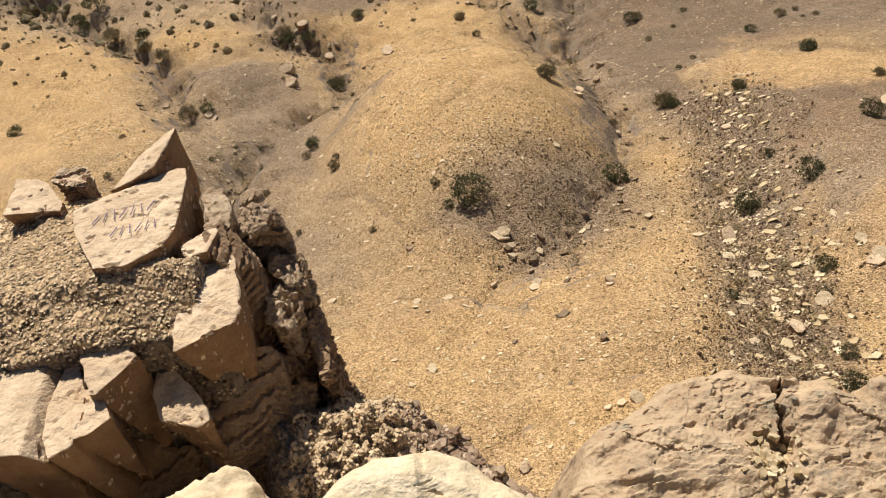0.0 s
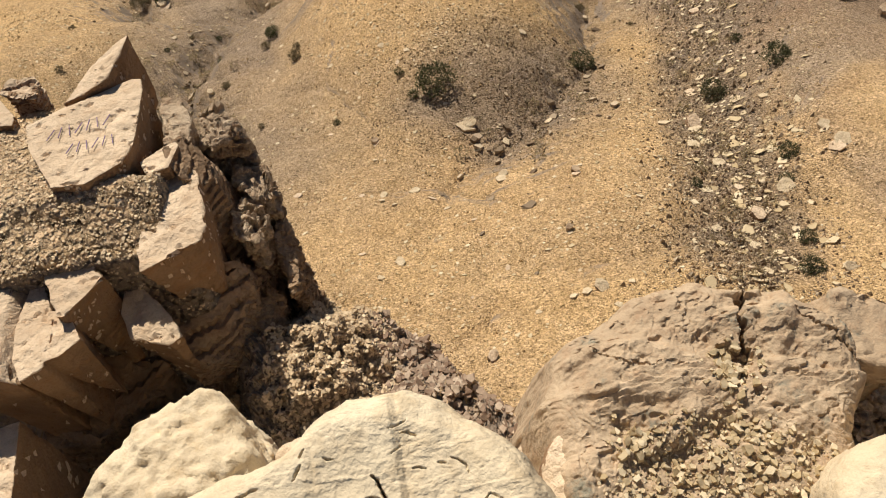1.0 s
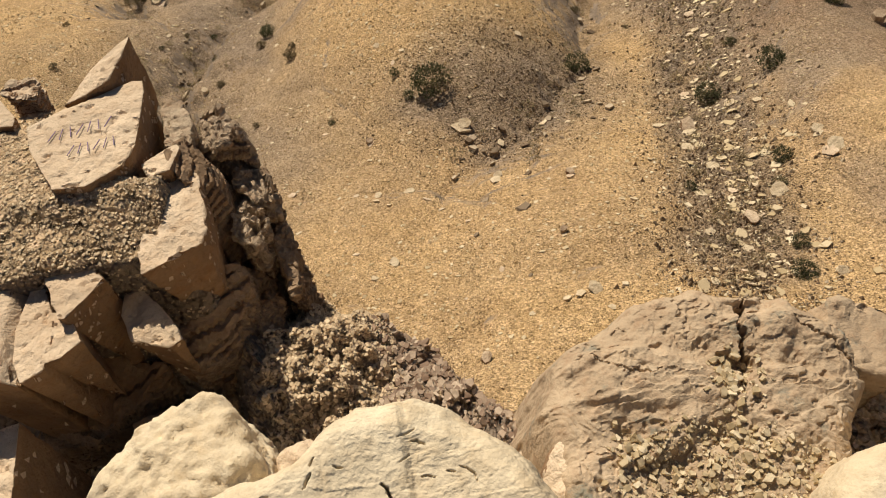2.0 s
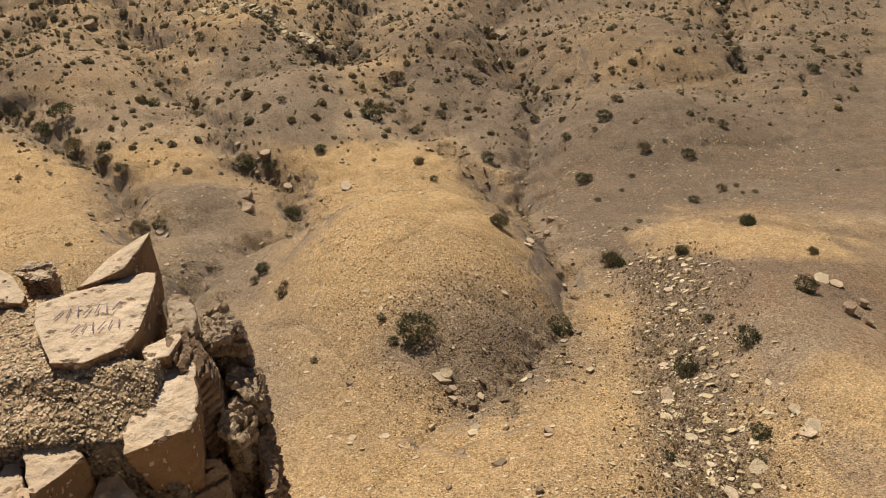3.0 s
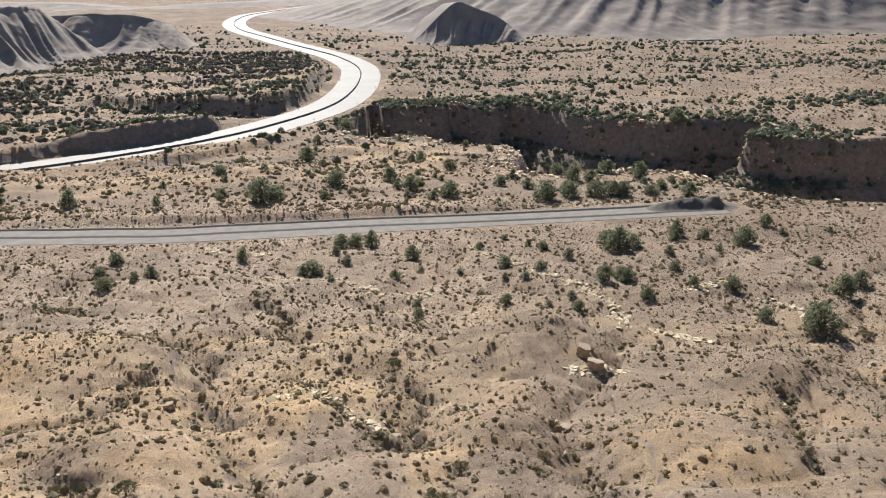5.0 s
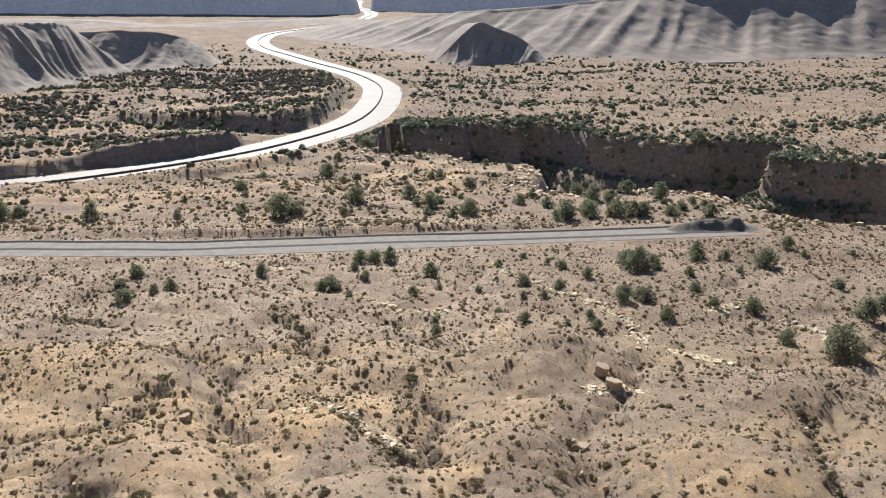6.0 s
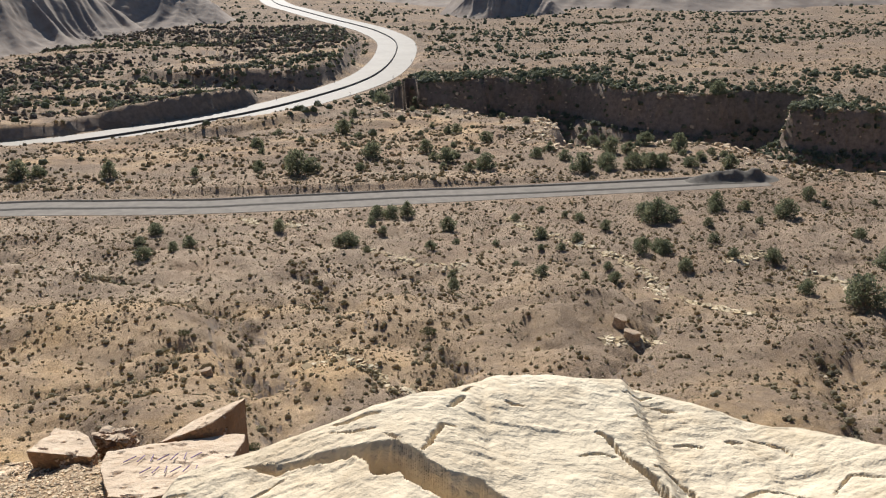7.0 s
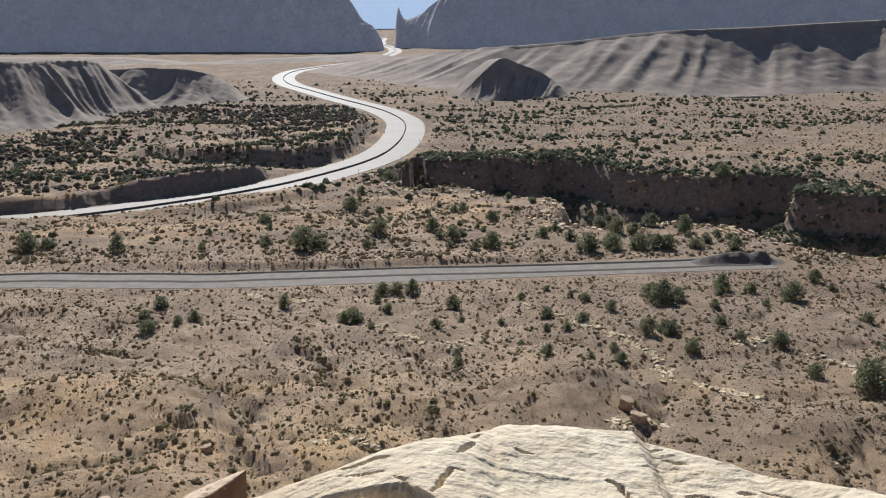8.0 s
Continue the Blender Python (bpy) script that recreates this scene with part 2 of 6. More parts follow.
# ---- lie of the land ----
FALL_Y = [2, 6.6, 16, 25, 30, 36, 42, 52, 62, 75, 90, 110, 140, 165, 178, 190, 220, 260, 330, 500, 1000, 5000]
FALL_Z = [41, 38.3, 33, 28.5, 26.5, 22.5, 19.5, 17, 13.5, 10.5, 8, 5.5, 3, 0.6, 0, 0, -1, -5, -7, -8, -8, -8]
SMOOTH_Y = np.concatenate([np.linspace(0, 400, 1601), [500, 1000, 5000]])
SMOOTH_Z = np.interp(SMOOTH_Y, FALL_Y, FALL_Z)
SMOOTH_Z[20:1580] = np.convolve(SMOOTH_Z, np.hanning(27) / np.hanning(27).sum(), 'same')[20:1580]
# gullies: line, width, depth
GULLIES = [
    ([(11, 40.7), (9.6, 31.6), (9.3, 26.2), (8.2, 21.3), (6.3, 18.2), (4.6, 16.4), (3.1, 15.5)], 1.2, 0.85),
    ([(3.1, 15.5), (2.1, 14.8), (1.1, 13.2), (0.2, 11.3), (-0.4, 9.6), (-0.8, 6)], 0.34, 0.12),
    ([(3.3, 15.3), (2.6, 13.6), (2.1, 11.6), (1.6, 9.2), (1.4, 7.5)], 0.34, 0.10),
    ([(4.4, 15.6), (3.6, 13.4), (3.2, 11.2), (2.9, 9.0)], 0.34, 0.09),
    ([(-4.9, 47.5), (-3.5, 43), (-3.1, 36.6), (-5.9, 34.9), (-8.5, 28.2), (-8.5, 25.1), (-7, 19)], 1.6, 1.3),
    ([(-35.7, 69.6), (-28.4, 63.5), (-21.5, 55.4), (-16.5, 49.2), (-12, 36)], 2.0, 1.5),
    ([(-22.8, 81.5), (-11.9, 60.7), (-7.2, 48.6), (-3.9, 46.5)], 2.0, 1.3),
    ([(-38.7, 112.1), (-29.3, 108.1), (-24.5, 98.7), (-23.8, 88.9), (-18.4, 80.4)], 2.4, 1.8),
    ([(-1.7, 95.5), (2.9, 87.3), (0.8, 80), (0.2, 72.6), (-8, 66)], 2.6, 1.8),
    ([(-11.5, 89.2), (-4.6, 78.7), (0.2, 72.6)], 1.4, 1.0),
    ([(30.5, 107.6), (27, 96), (19, 84.4), (14.9, 75.9), (16.1, 72.3), (16.4, 65.8), (17, 59.5), (14.1, 51), (11, 40.7)], 2.0, 1.5),
    ([(4.1, 62.4), (6, 51.6), (8.5, 45.5), (10.2, 37.2)], 1.5, 1.0),
    ([(-57.2, 126), (-52, 125.5), (-48.7, 124)], 1.0, 0.9),
    ([(-24, 129.3), (-21.7, 125.2), (-18, 118), (-16.5, 112), (-10.7, 102)], 1.3, 0.9),
    ([(-31.2, 92.4), (-31, 87.6), (-31.8, 84.3), (-39.2, 82.5), (-44, 79.8)], 1.3, 0.8),
    ([(41.5, 85.4), (42.3, 82.4), (41.9, 78.6), (36, 64), (34.9, 60)], 1.6, 1.2),
    ([(-110, 232), (-85, 240), (-60, 254), (-38, 278)], 3.5, 0.2),
]
# rounded hills: x, y, radius across, radius along, height
HILLS = [
    (2.8, 28.0, 5.4, 9.6, 3.4), (-10, 41.5, 3.6, 3.2, 1.5), (-15, 33, 5, 8, 1.5),
    (14.5, 15, 3.2, 7, 1.6), (18, 24, 5, 6, 1.4), (5.4, 11.5, 3.0, 4.5, 0.5), (-24, 72, 9, 9, 2.2), (-6.3, 63, 7, 9, 2.6),
    (-11.4, 84, 5, 7, 2.0), (10, 72, 5, 6, 1.8), (28, 68, 8, 9, 3.4), (16, 108, 11, 9, 2.4), (-44, 104, 13, 9, 2.4), (37, 60, 6, 8, 1.4),
    (-4, 105, 9, 8, 1.6), (44, 92, 9, 10, 1.6), (-30, 92, 6, 6, 1.2), (23, 50, 6, 7, 1.4),
]
HIGHWAY = spline([(-190, 240), (-137, 257), (-115, 267), (-93, 284), (-70, 306), (-52, 331), (-34, 367), (-25, 402), (-21, 452), (-23, 507), (-36, 558), (-53, 598), (-78, 648),
                  (-109, 715), (-136, 775), (-154, 840), (-162, 905), (-160, 972), (-140, 1040), (-95, 1180), (-82, 1330), (-79, 1452), (-96, 1616), (-122, 1740), (-134, 1900), (-150, 2200)])
TRACK = spline([(-160, 168), (-94, 173), (-46, 173), (14.5, 180), (57, 185), (74, 187)])
NEAR_RIM = spline([(-20, 330), (-19, 314), (-14, 303), (-7, 303), (3, 304), (13, 295), (22, 286), (34, 279), (37, 268), (33, 252), (32, 240), (36, 230), (42, 229), (50, 233), (66, 240), (74, 233), (80, 224), (83, 210), (90, 199), (104, 191), (180, 178), (300, 172)])
FAR_RIM = spline([(-12, 384), (-8, 374), (-5, 366), (4, 367), (16, 370), (24, 379), (41, 370), (50, 378), (62, 366), (72, 348), (84, 336), (103, 331), (125, 336), (142, 330), (139, 318), (131, 307), (126, 297), (136, 294), (153, 290), (300, 284)])
# banks: line with the raised side to its left, height from end to end, width of the face, reach of the raised ground
BANKS = [
    (spline([(-170, 258), (-142, 269), (-126, 275), (-112, 286), (-96, 297), (-80, 311), (-69, 326), (-66, 333)]), (1.0, 2.0, 2.6, 3.5, 4.6, 6.5, 6.0, 3.5), 4.0, 26.0),
    (spline([(-150, 392), (-110, 372), (-82, 362), (-62, 354), (-53, 361), (-44, 377), (-39, 402), (-37.5, 441), (-40, 486), (-46, 521)]), (2, 4, 6, 7, 7, 7, 7, 7, 6, 3), 8.0, 70.0),
    (spline([(-96, 244), (-84, 251), (-68, 261), (-56, 273), (-44, 290), (-38, 300)]), (0.5, 2.0, 2.6, 2.6, 2.2, 0.5), 3.5, 14.0),
    (spline([(-85, 181), (-60, 181.2), (-30, 181.8), (0, 185), (30, 189)]), (0.3, 1.1, 1.3, 1.2, 0.3), 2.0, 9.0),
]


def rim_top(x, y):
    """How far out the cliff edge reaches, and how high the soil lies on top of it."""
    reach = np.interp(x, [-60, -8, -3, -1.2, -0.75, -0.5, -0.40, -0.2, 0.05, 0.3, 0.6, 0.8, 1.5, 3, 10, 60], [2, 2.6, 3.0, 3.35, 3.2, 2.85, 2.3, 2.25, 2.1, 1.75, 1.15, 1.2, 1.1, 1.2, 1.5, 0])
    outcrop = np.interp(y, [0.5, 1.0, 1.45, 1.70, 1.90, 2.08, 2.2, 2.42, 2.52, 2.62, 2.9, 3.3, 3.6], [54.0, 52.9, 51.9, 51.9, 52.0, 52.35, 53.05, 53.08, 53.10, 53.06, 52.96, 52.80, 52.6])
    outcrop = outcrop - 0.6 * smoothstep(-0.93, -0.80, x) * smoothstep(2.55, 2.8, y)
    lumps = (0.22 * np.abs(fbm(x * 6, y * 6, 4, 19)) + 0.10 * np.abs(fbm(x * 17, y * 17, 3, 23))) * smoothstep(0.6, 1.0, y)
    heap = np.interp(y, [0.4, 0.8, 1.15, 1.45, 1.8, 2.05, 2.3], [53.9, 53.2, 52.2, 52.36, 52.42, 52.3, 51.9]) + lumps
    notch = np.interp(y, [0.4, 0.9, 1.1, 1.5, 2.0], [53.8, 53.2, 52.75, 52.55, 52.1]) + 0.8 * lumps
    ledge = np.interp(y, [0.3, 0.6, 1.3], [53.8, 53.2, 53.0])
    w = np.clip((x + 0.74) / 0.18, 0, 1), np.clip((x + 0.02) / 0.16, 0, 1), np.clip((x - 0.42) / 0.16, 0, 1)
    top = outcrop + (heap - outcrop) * w[0] + (notch - heap) * w[1] + (ledge - notch) * w[2]
    return reach, top


def creases(x, y, scale, seed, sharp=0.16):
    """Branching creases as running water leaves them: 1 in their beds, 0 on the rounded ground between."""
    n = fbm(x / scale + 0.3 * fbm(x / scale, y / scale, 2, seed + 4), y / scale, 3, seed, 0.4)
    return np.exp(-np.abs(n) / sharp)


def ground_z(x, y):
    z = np.interp(y, SMOOTH_Y, SMOOTH_Z)
    far = smoothstep(38, 75, y) * (1 - smoothstep(140, 172, y))
    for hx, hy, rx, ry, h in HILLS:
        z = z + h * (0.95 if hy > 58 else 1.0) * np.exp(-((((x - hx) / rx) ** 2 + ((y - hy) / ry) ** 2) ** 1.5))
    z = z + fbm(x / 11, y / 11, 3, 3) * (0.2 + 1.1 * far) + fbm(x / 1.6, y / 1.6, 5, 8, 0.6) * (0.10 + 0.16 * far)
    z = z - creases(x, y, 17.0, 411, 0.10) * 1.0 * far - creases(x, y, 6.0, 431, 0.12) * (0.20 + 0.25 * far) - creases(x, y, 2.4, 451, 0.1) * 0.07
    wide = smoothstep(195, 260, y) * (1 - 0.6 * smoothstep(600, 900, y))
    z = z + (fbm(x / 40, y / 40, 3, 21) * 2.4 + fbm(x / 9, y / 9, 3, 25) * 0.7) * wide
    shape = np.shape(z)
    x, y, z = (np.array(np.broadcast_to(v, shape), float).ravel() for v in (x, y, z))
    i = np.flatnonzero((y > 4) & (y < 125))
    gx, gy = x[i] + 0.5 * fbm(x[i] / 2, y[i] / 2, 3, 5), y[i]
    ragged = 0.85 + 0.55 * fbm(gx / 1.8, gy / 1.8, 4, 57, 0.65)
    for line, width, depth in GULLIES[:-1]:
        d, u = along(gx, gy, line)
        z[i] -= 1.35 * depth * np.exp(-((d / width) ** 1.1)) * np.clip(4 * u + 0.3, 0, 1) * ragged
    i = np.flatnonzero((y > 150) & (y < 300))
    line, width, depth = GULLIES[-1]
    d, u = along(x[i], y[i], line)
    z[i] -= 1.7 * depth * np.exp(-((d / width) ** 1.3))
    # the flat beds of the two roads
    d, u = along(x[i], y[i], TRACK)
    z[i] *= smoothstep(5.5, 9, d)
    for line, tall, face, back in BANKS:
        i = np.flatnonzero((np.abs(x - line[:, 0].mean()) < 140) & (np.abs(y - line[:, 1].mean()) < 190))
        d, u = along(x[i], y[i], line)
        d = d + 0.2 * face * fbm(x[i] / 14, y[i] / 14, 3, 501)
        ends = smoothstep(0.0, 0.03, u) * smoothstep(1.0, 0.97, u)
        z[i] += np.interp(u, np.linspace(0, 1, len(tall)), tall) * ends * smoothstep(0, face, d) * np.exp(-np.clip(d - face, 0, None) / back) * (side_of(x[i], y[i], line) > 0)
    i = np.flatnonzero((y > 185) & (y < 2200) & (np.abs(x) < 0.9 * y))
    d, u = along(x[i], y[i], HIGHWAY)
    z[i] = -8 + (z[i] + 8) * smoothstep(11.6, 14, d)
    # the gorge
    i = np.flatnonzero((y > 160) & (y < 420) & (x > -40) & (x < 320))
    i = i[in_gorge(x[i], y[i])]
    dn, _ = along(x[i], y[i], NEAR_RIM)
    df, _ = along(x[i], y[i], FAR_RIM)
    shelf = 1.5 * fbm(x[i] / 7, y[i] / 7, 3, 511)
    z[i] -= 30 * smoothstep(0, 16, dn) * (0.5 * smoothstep(0, 3.5, df + shelf) + 0.5 * smoothstep(5, 22, df + 2 * shelf))
    drop = np.clip(-8 - z[i], 0, 30)
    z[i] -= 0.45 * np.sin(2.4 * drop) * (drop > 0.5) * (drop < 26)
    x, y, z = x.reshape(shape), y.reshape(shape), z.reshape(shape)
    # the plateau and its cliff
    reach, top = rim_top(x, y)
    top = top + 0.05 * fbm(x * 4, y * 4, 4, 12) * smoothstep(-0.5, 0.5, y)
    d, _ = along(x, y, [(-1.40, 2.85), (-1.27, 2.55), (-1.02, 2.46), (-0.92, 2.55)])
    top = top + 0.02 * np.exp(-((d / 0.13) ** 2))
    edge = y - reach + 0.12 * fbm(x * 3, y * 3, 4, 14)
    return np.where(y < 12, z + (top - z) * (1 - smoothstep(0, 0.7, edge)), z)


def in_gorge(x, y):
    """Whether a place lies between the two rims of the gorge."""
    loop = np.concatenate([NEAR_RIM, FAR_RIM[::-1]])
    inside = np.zeros(np.shape(x), bool)
    for (ax, ay), (bx, by) in zip(loop, np.roll(loop, -1, 0)):
        cross = (ay > y) != (by > y)
        inside ^= cross & (x < (bx - ax) * (y - ay) / (by - ay + 1e-12) + ax)
    return inside


# patches of bare yellow earth: x, y, radii, strength
PATCHES = [(19.5, 29.5, 4.5, 6.5, 0.95), (14.2, 12, 2.2, 4, 0.95), (-14, 48, 9, 4, 0.8), (5, 40, 5.5, 5, 0.85), (28, 60, 9, 8, 0.75), (-24, 64, 10, 7, 0.7), (12, 74, 4, 3, 0.4), (-30, 76, 16, 9, 0.6), (-14, 84, 6, 4, 0.45), (-38, 98, 14, 6, 0.4), (8, 78, 7, 5, 0.5), (40, 76, 6, 8, 0.45)]


# grey-brown gravelly ground, with the mound's shaded foot, and bare yellow earth: how strong, and their outlines
GREY_BROWN = [
    (0.95, [(16.0, 53.7), (19.4, 53.6), (23.7, 59.2), (28.7, 56.6), (32.5, 56.2), (32.8, 50.1), (34.1, 45.9), (34.3, 40.4), (26.0, 29.2), (22.6, 31.8), (22.3, 37.1), (20.2, 39.0), (17.1, 36.5), (13.8, 29.5), (11.6, 27.0), (10.0, 29.6), (11.9, 41.3), (11.2, 45.5), (8.7, 47.8)]),
    (0.9, [(4.1, 64.8), (8.6, 68.5), (12.7, 66.7), (16.9, 65.3), (17.7, 60.3), (15.7, 52.2), (10.1, 46.4), (8.5, 48.9), (7.3, 57.1), (5.8, 61.4)]),
    (0.75, [(-10.7, 62.4), (-12.3, 68.3), (-9.5, 78.2), (-4.6, 82.3), (-1.1, 76.6), (0.0, 63.8), (-0.2, 51.8), (4.1, 51.7), (-1.9, 49.6), (-5.2, 50.7), (-9.5, 55.2)]),
    (0.85, [(-13.8, 46.1), (-7.6, 43.0), (-6.5, 40.9), (-6.0, 37.6), (-4.1, 29.0), (-4.2, 24.7), (-8.9, 30.3), (-10.6, 37.9)]),
    (0.45, [(-33.2, 70.0), (-24.3, 65.7), (-14.1, 61.4), (-17.6, 56.6), (-28.7, 57.3)]),
    # shade on the mound's steep near foot, painted in as grey-brown soil
    (0.75, [(0.2, 18.8), (1.4, 17.6), (2.0, 16.6), (2.8, 16.0), (4.1, 15.9), (5.7, 17.3), (6.5, 19.0), (7.9, 21.4), (6.8, 21.7), (4.6, 19.8), (3.0, 18.9)]),
    (0.55, [(10.8, 17.5), (13.4, 21.6), (17.0, 21.0), (20.4, 20.2), (15.4, 15.2), (12.4, 14.6)]),
    (0.5, [(-12.5, 38.7), (-5.2, 36.5), (-6.7, 28.3), (-8.5, 24.9), (-9.9, 27.7)]),
]
BARE_YELLOW = [
    (0.9, [(-17.2, 52.6), (-14.7, 53.3), (-10.5, 52.5), (-6.9, 49.2), (-5.2, 44.1), (-4.4, 37.3), (-6.3, 41.0), (-7.9, 45.3), (-11.5, 46.4), (-16.6, 49.1)]),
    (0.8, [(-1.9, 48.7), (6.8, 52.6), (9.0, 46.8), (11.9, 43.1), (9.0, 29.1), (8.4, 25.0), (5.3, 22.4), (-1.2, 24.5), (-3.5, 29.2), (-1.8, 39.8), (-1.1, 43.2)]),
    (0.8, [(-28.0, 55.5), (-22.5, 57.5), (-19.0, 47.4), (-24.6, 46.6)]),
    (0.9, [(-23.8, 44.7), (-16.7, 43.3), (-12.8, 40.9), (-13.3, 32.5), (-16.6, 29.2)]),
    (1, [(13.8, 28.6), (19.1, 36.4), (17.7, 28.7), (23.9, 26.1), (20.3, 21.5), (14.8, 23.1), (12.6, 25.6)]),
    (0.7, [(37.1, 60.9), (40.9, 56.4), (37.3, 50.1), (34.5, 50.8)]),
    (0.45, [(19.7, 64.4), (24.1, 66.4), (30.7, 62.4), (27.3, 59.8), (20.9, 57.9), (17.6, 56.2)]),
]


def soil_kinds(x, y):
    """How yellow, stony and red the soil is."""
    n = fbm(x / 6, y / 6, 4, 31)
    limit = np.interp(x, [-60, -40, -20, -6, 4, 11, 13, 17, 22, 27, 40], [72, 66, 58, 52, 51, 50, 44, 37, 35, 29, 24])
    yellow = 1 - smoothstep(-4, 2, y + 4 * n - limit)
    d, _ = along(x, y, [(12, 56), (11.5, 40), (11.2, 32), (12.5, 25)])
    dull = np.exp(-((d / 3.2) ** 2))
    d, _ = along(x, y, [(-12, 42), (-8.5, 41), (-7, 34), (-7.5, 26), (-6, 19)])
    dull = np.maximum(dull, 1.0 * np.exp(-((d / 4.4) ** 2)))
    dull = np.maximum(dull, 0.8 * smoothstep(12.5, 16, x) * smoothstep(31, 36, y))
    dull = np.maximum(dull, 1.0 * np.exp(-((((x - 4.6) / 4.0) ** 2 + ((y - 18.9) / 3.0) ** 2) ** 1.5)))
    yellow = yellow * (1 - 0.85 * np.clip(dull + 0.3 * n, 0, 1))
    yellow = yellow * (1 - smoothstep(10.5, 13, x) * np.clip(0.62 - 0.9 * n - 0.5 * np.exp(-(((x - 19) / 5) ** 2 + ((y - 29) / 4) ** 2)), 0, 0.9))
    for cx, cy, rx, ry, much in PATCHES:
        yellow = np.maximum(yellow, much * np.exp(-((((x - cx) / rx) ** 2 + ((y - cy) / ry) ** 2) ** 1.5)) * (1 + 0.8 * n))
    yellow = np.maximum(yellow, 0.55 * np.exp(-(((x - 30) / 9) ** 2 + ((y - 70) / 9) ** 2)))
    yellow = np.maximum(yellow, np.clip(0.28 + 1.6 * fbm(x / 12, y / 9, 4, 33), 0, 0.8) * (1 - smoothstep(85, 140, y)) * (1 - 0.7 * smoothstep(9, 15, x) * (1 - smoothstep(55, 70, y))))
    yellow = np.maximum(yellow, (0.46 + 0.5 * n) * smoothstep(50, 62, y) * (1 - smoothstep(85, 125, y)) * (1 - 0.6 * smoothstep(0, 25, x)))
    stony = 0.12 + 0.3 * smoothstep(48, 58, y) * (1 - smoothstep(95, 130, y)) + 0.6 * dull
    stony = stony + 0.75 * smoothstep(8, 14, x) * smoothstep(27, 33, y) * (1 - smoothstep(75, 95, y)) * (1 - yellow)
    yellow = yellow * (0.35 + 0.65 * smoothstep(4, 6, y))
    edge = 1.6 * fbm(x / 1.8, y / 1.8, 4, 61, 0.6)
    bare = np.zeros(np.shape(x))
    for much, ring in GREY_BROWN:
        w = much * smoothstep(-0.7, 0.9, inside_by(x, y, ring) + edge)
        stony, yellow = np.maximum(stony, 0.95 * w), yellow * (1 - w)
    for much, ring in BARE_YELLOW:
        w = 0.92 * much * smoothstep(-1.6, 1.9, inside_by(x, y, ring) + edge)
        stony, yellow, bare = stony * (1 - 0.9 * w), np.maximum(yellow, w), np.maximum(bare, w)
    near = y < 125
    bed = np.zeros(np.shape(x))
    for line, width, depth in GULLIES[:-1]:
        d, _ = along(x[near], y[near], line)
        bed[near] = np.maximum(bed[near], (0.75 if width > 0.5 else 0.05) * np.exp(-((d / (width * 0.9)) ** 2)))
    stony = np.maximum(stony, bed)
    d, _ = along(x, y, [(12.8, 23), (10.3, 15.6), (9.3, 11.8), (8.2, 8.9)])
    stony = np.maximum(stony, 1.0 * np.exp(-((d / 1.7) ** 4)))
    stony = np.clip(stony + 0.3 * fbm(x / 2.5, y / 2.5, 4, 44, 0.65), 0, 1) * smoothstep(3.5, 5.5, y)
    # shelves of bare rock and orange earth in the valley
    valley = smoothstep(192, 205, y)
    stony = np.clip(stony + valley * (0.1 + 3.0 * np.clip(fbm(x / 30, y / 9, 4, 47, 0.6) + 0.03, 0, 0.5)), 0, 1)
    stony = np.clip(stony + 0.45 * smoothstep(400, 560, y) + 0.28 * smoothstep(95, 125, y) * (1 - smoothstep(166, 180, y)), 0, 1)
    yellow = np.maximum(yellow, valley * np.clip(2.2 * fbm(x / 55, y / 12, 4, 49), 0, 0.55))
    stony = np.clip(stony + np.clip(1.8 * fbm(x / 8, y / 6, 4, 35), -0.2, 0.6) * smoothstep(40, 55, y), 0, 1) * (1 - 0.2 * smoothstep(62, 80, y) * (1 - smoothstep(330, 500, y)))
    red = 0.95 * smoothstep(10.5, 13, x) * (1 - smoothstep(40, 60, y)) + 0.35 * smoothstep(95, 180, y) + 0.25 * smoothstep(185, 230, y) + 0.35 * fbm(x / 14, y / 14, 3, 51)
    red = red * (1 - 0.9 * bare)
    red = np.maximum(red, 1.3 * np.exp(-(((x - 88) / 26) ** 2 + ((y - 172) / 22) ** 2)))
    return np.clip(yellow, 0, 1), stony, np.clip(red, 0, 1)


def build_ground():
    fine = np.radians(np.linspace(-44, 46, 420))
    rest = np.radians(np.linspace(46, 316, 70)[1:-1])
    az = np.concatenate([fine, rest])
    r = [0.02]
    while r[-1] < 4900:
        s = r[-1]
        r.append(s + max(0.025, s * (0.008 if 9 < s < 170 else 0.0068 if s < 420 else 0.014)))
    r = np.array(r)
    x = r[:, None] * np.sin(az)
    y = 0.6 + r[:, None] * np.cos(az)
    z = ground_z(x, y)
    verts = np.stack([x, y, z], -1).reshape(-1, 3)
    ob = mesh_object("ground", verts, grid_faces(len(r), len(az), True)[:, ::-1], SOIL)
    layer = ob.data.color_attributes.new("soil", "FLOAT_COLOR", "POINT")
    kinds = np.stack([*soil_kinds(x, y), np.ones_like(x)], -1)
    layer.data.foreach_set("color", kinds.astype(np.float32).ravel())
    return tagged(ob, "yellow and tan desert hillside of gravelly soil cut by gullies", "ground", kind="structure")


build_ground()


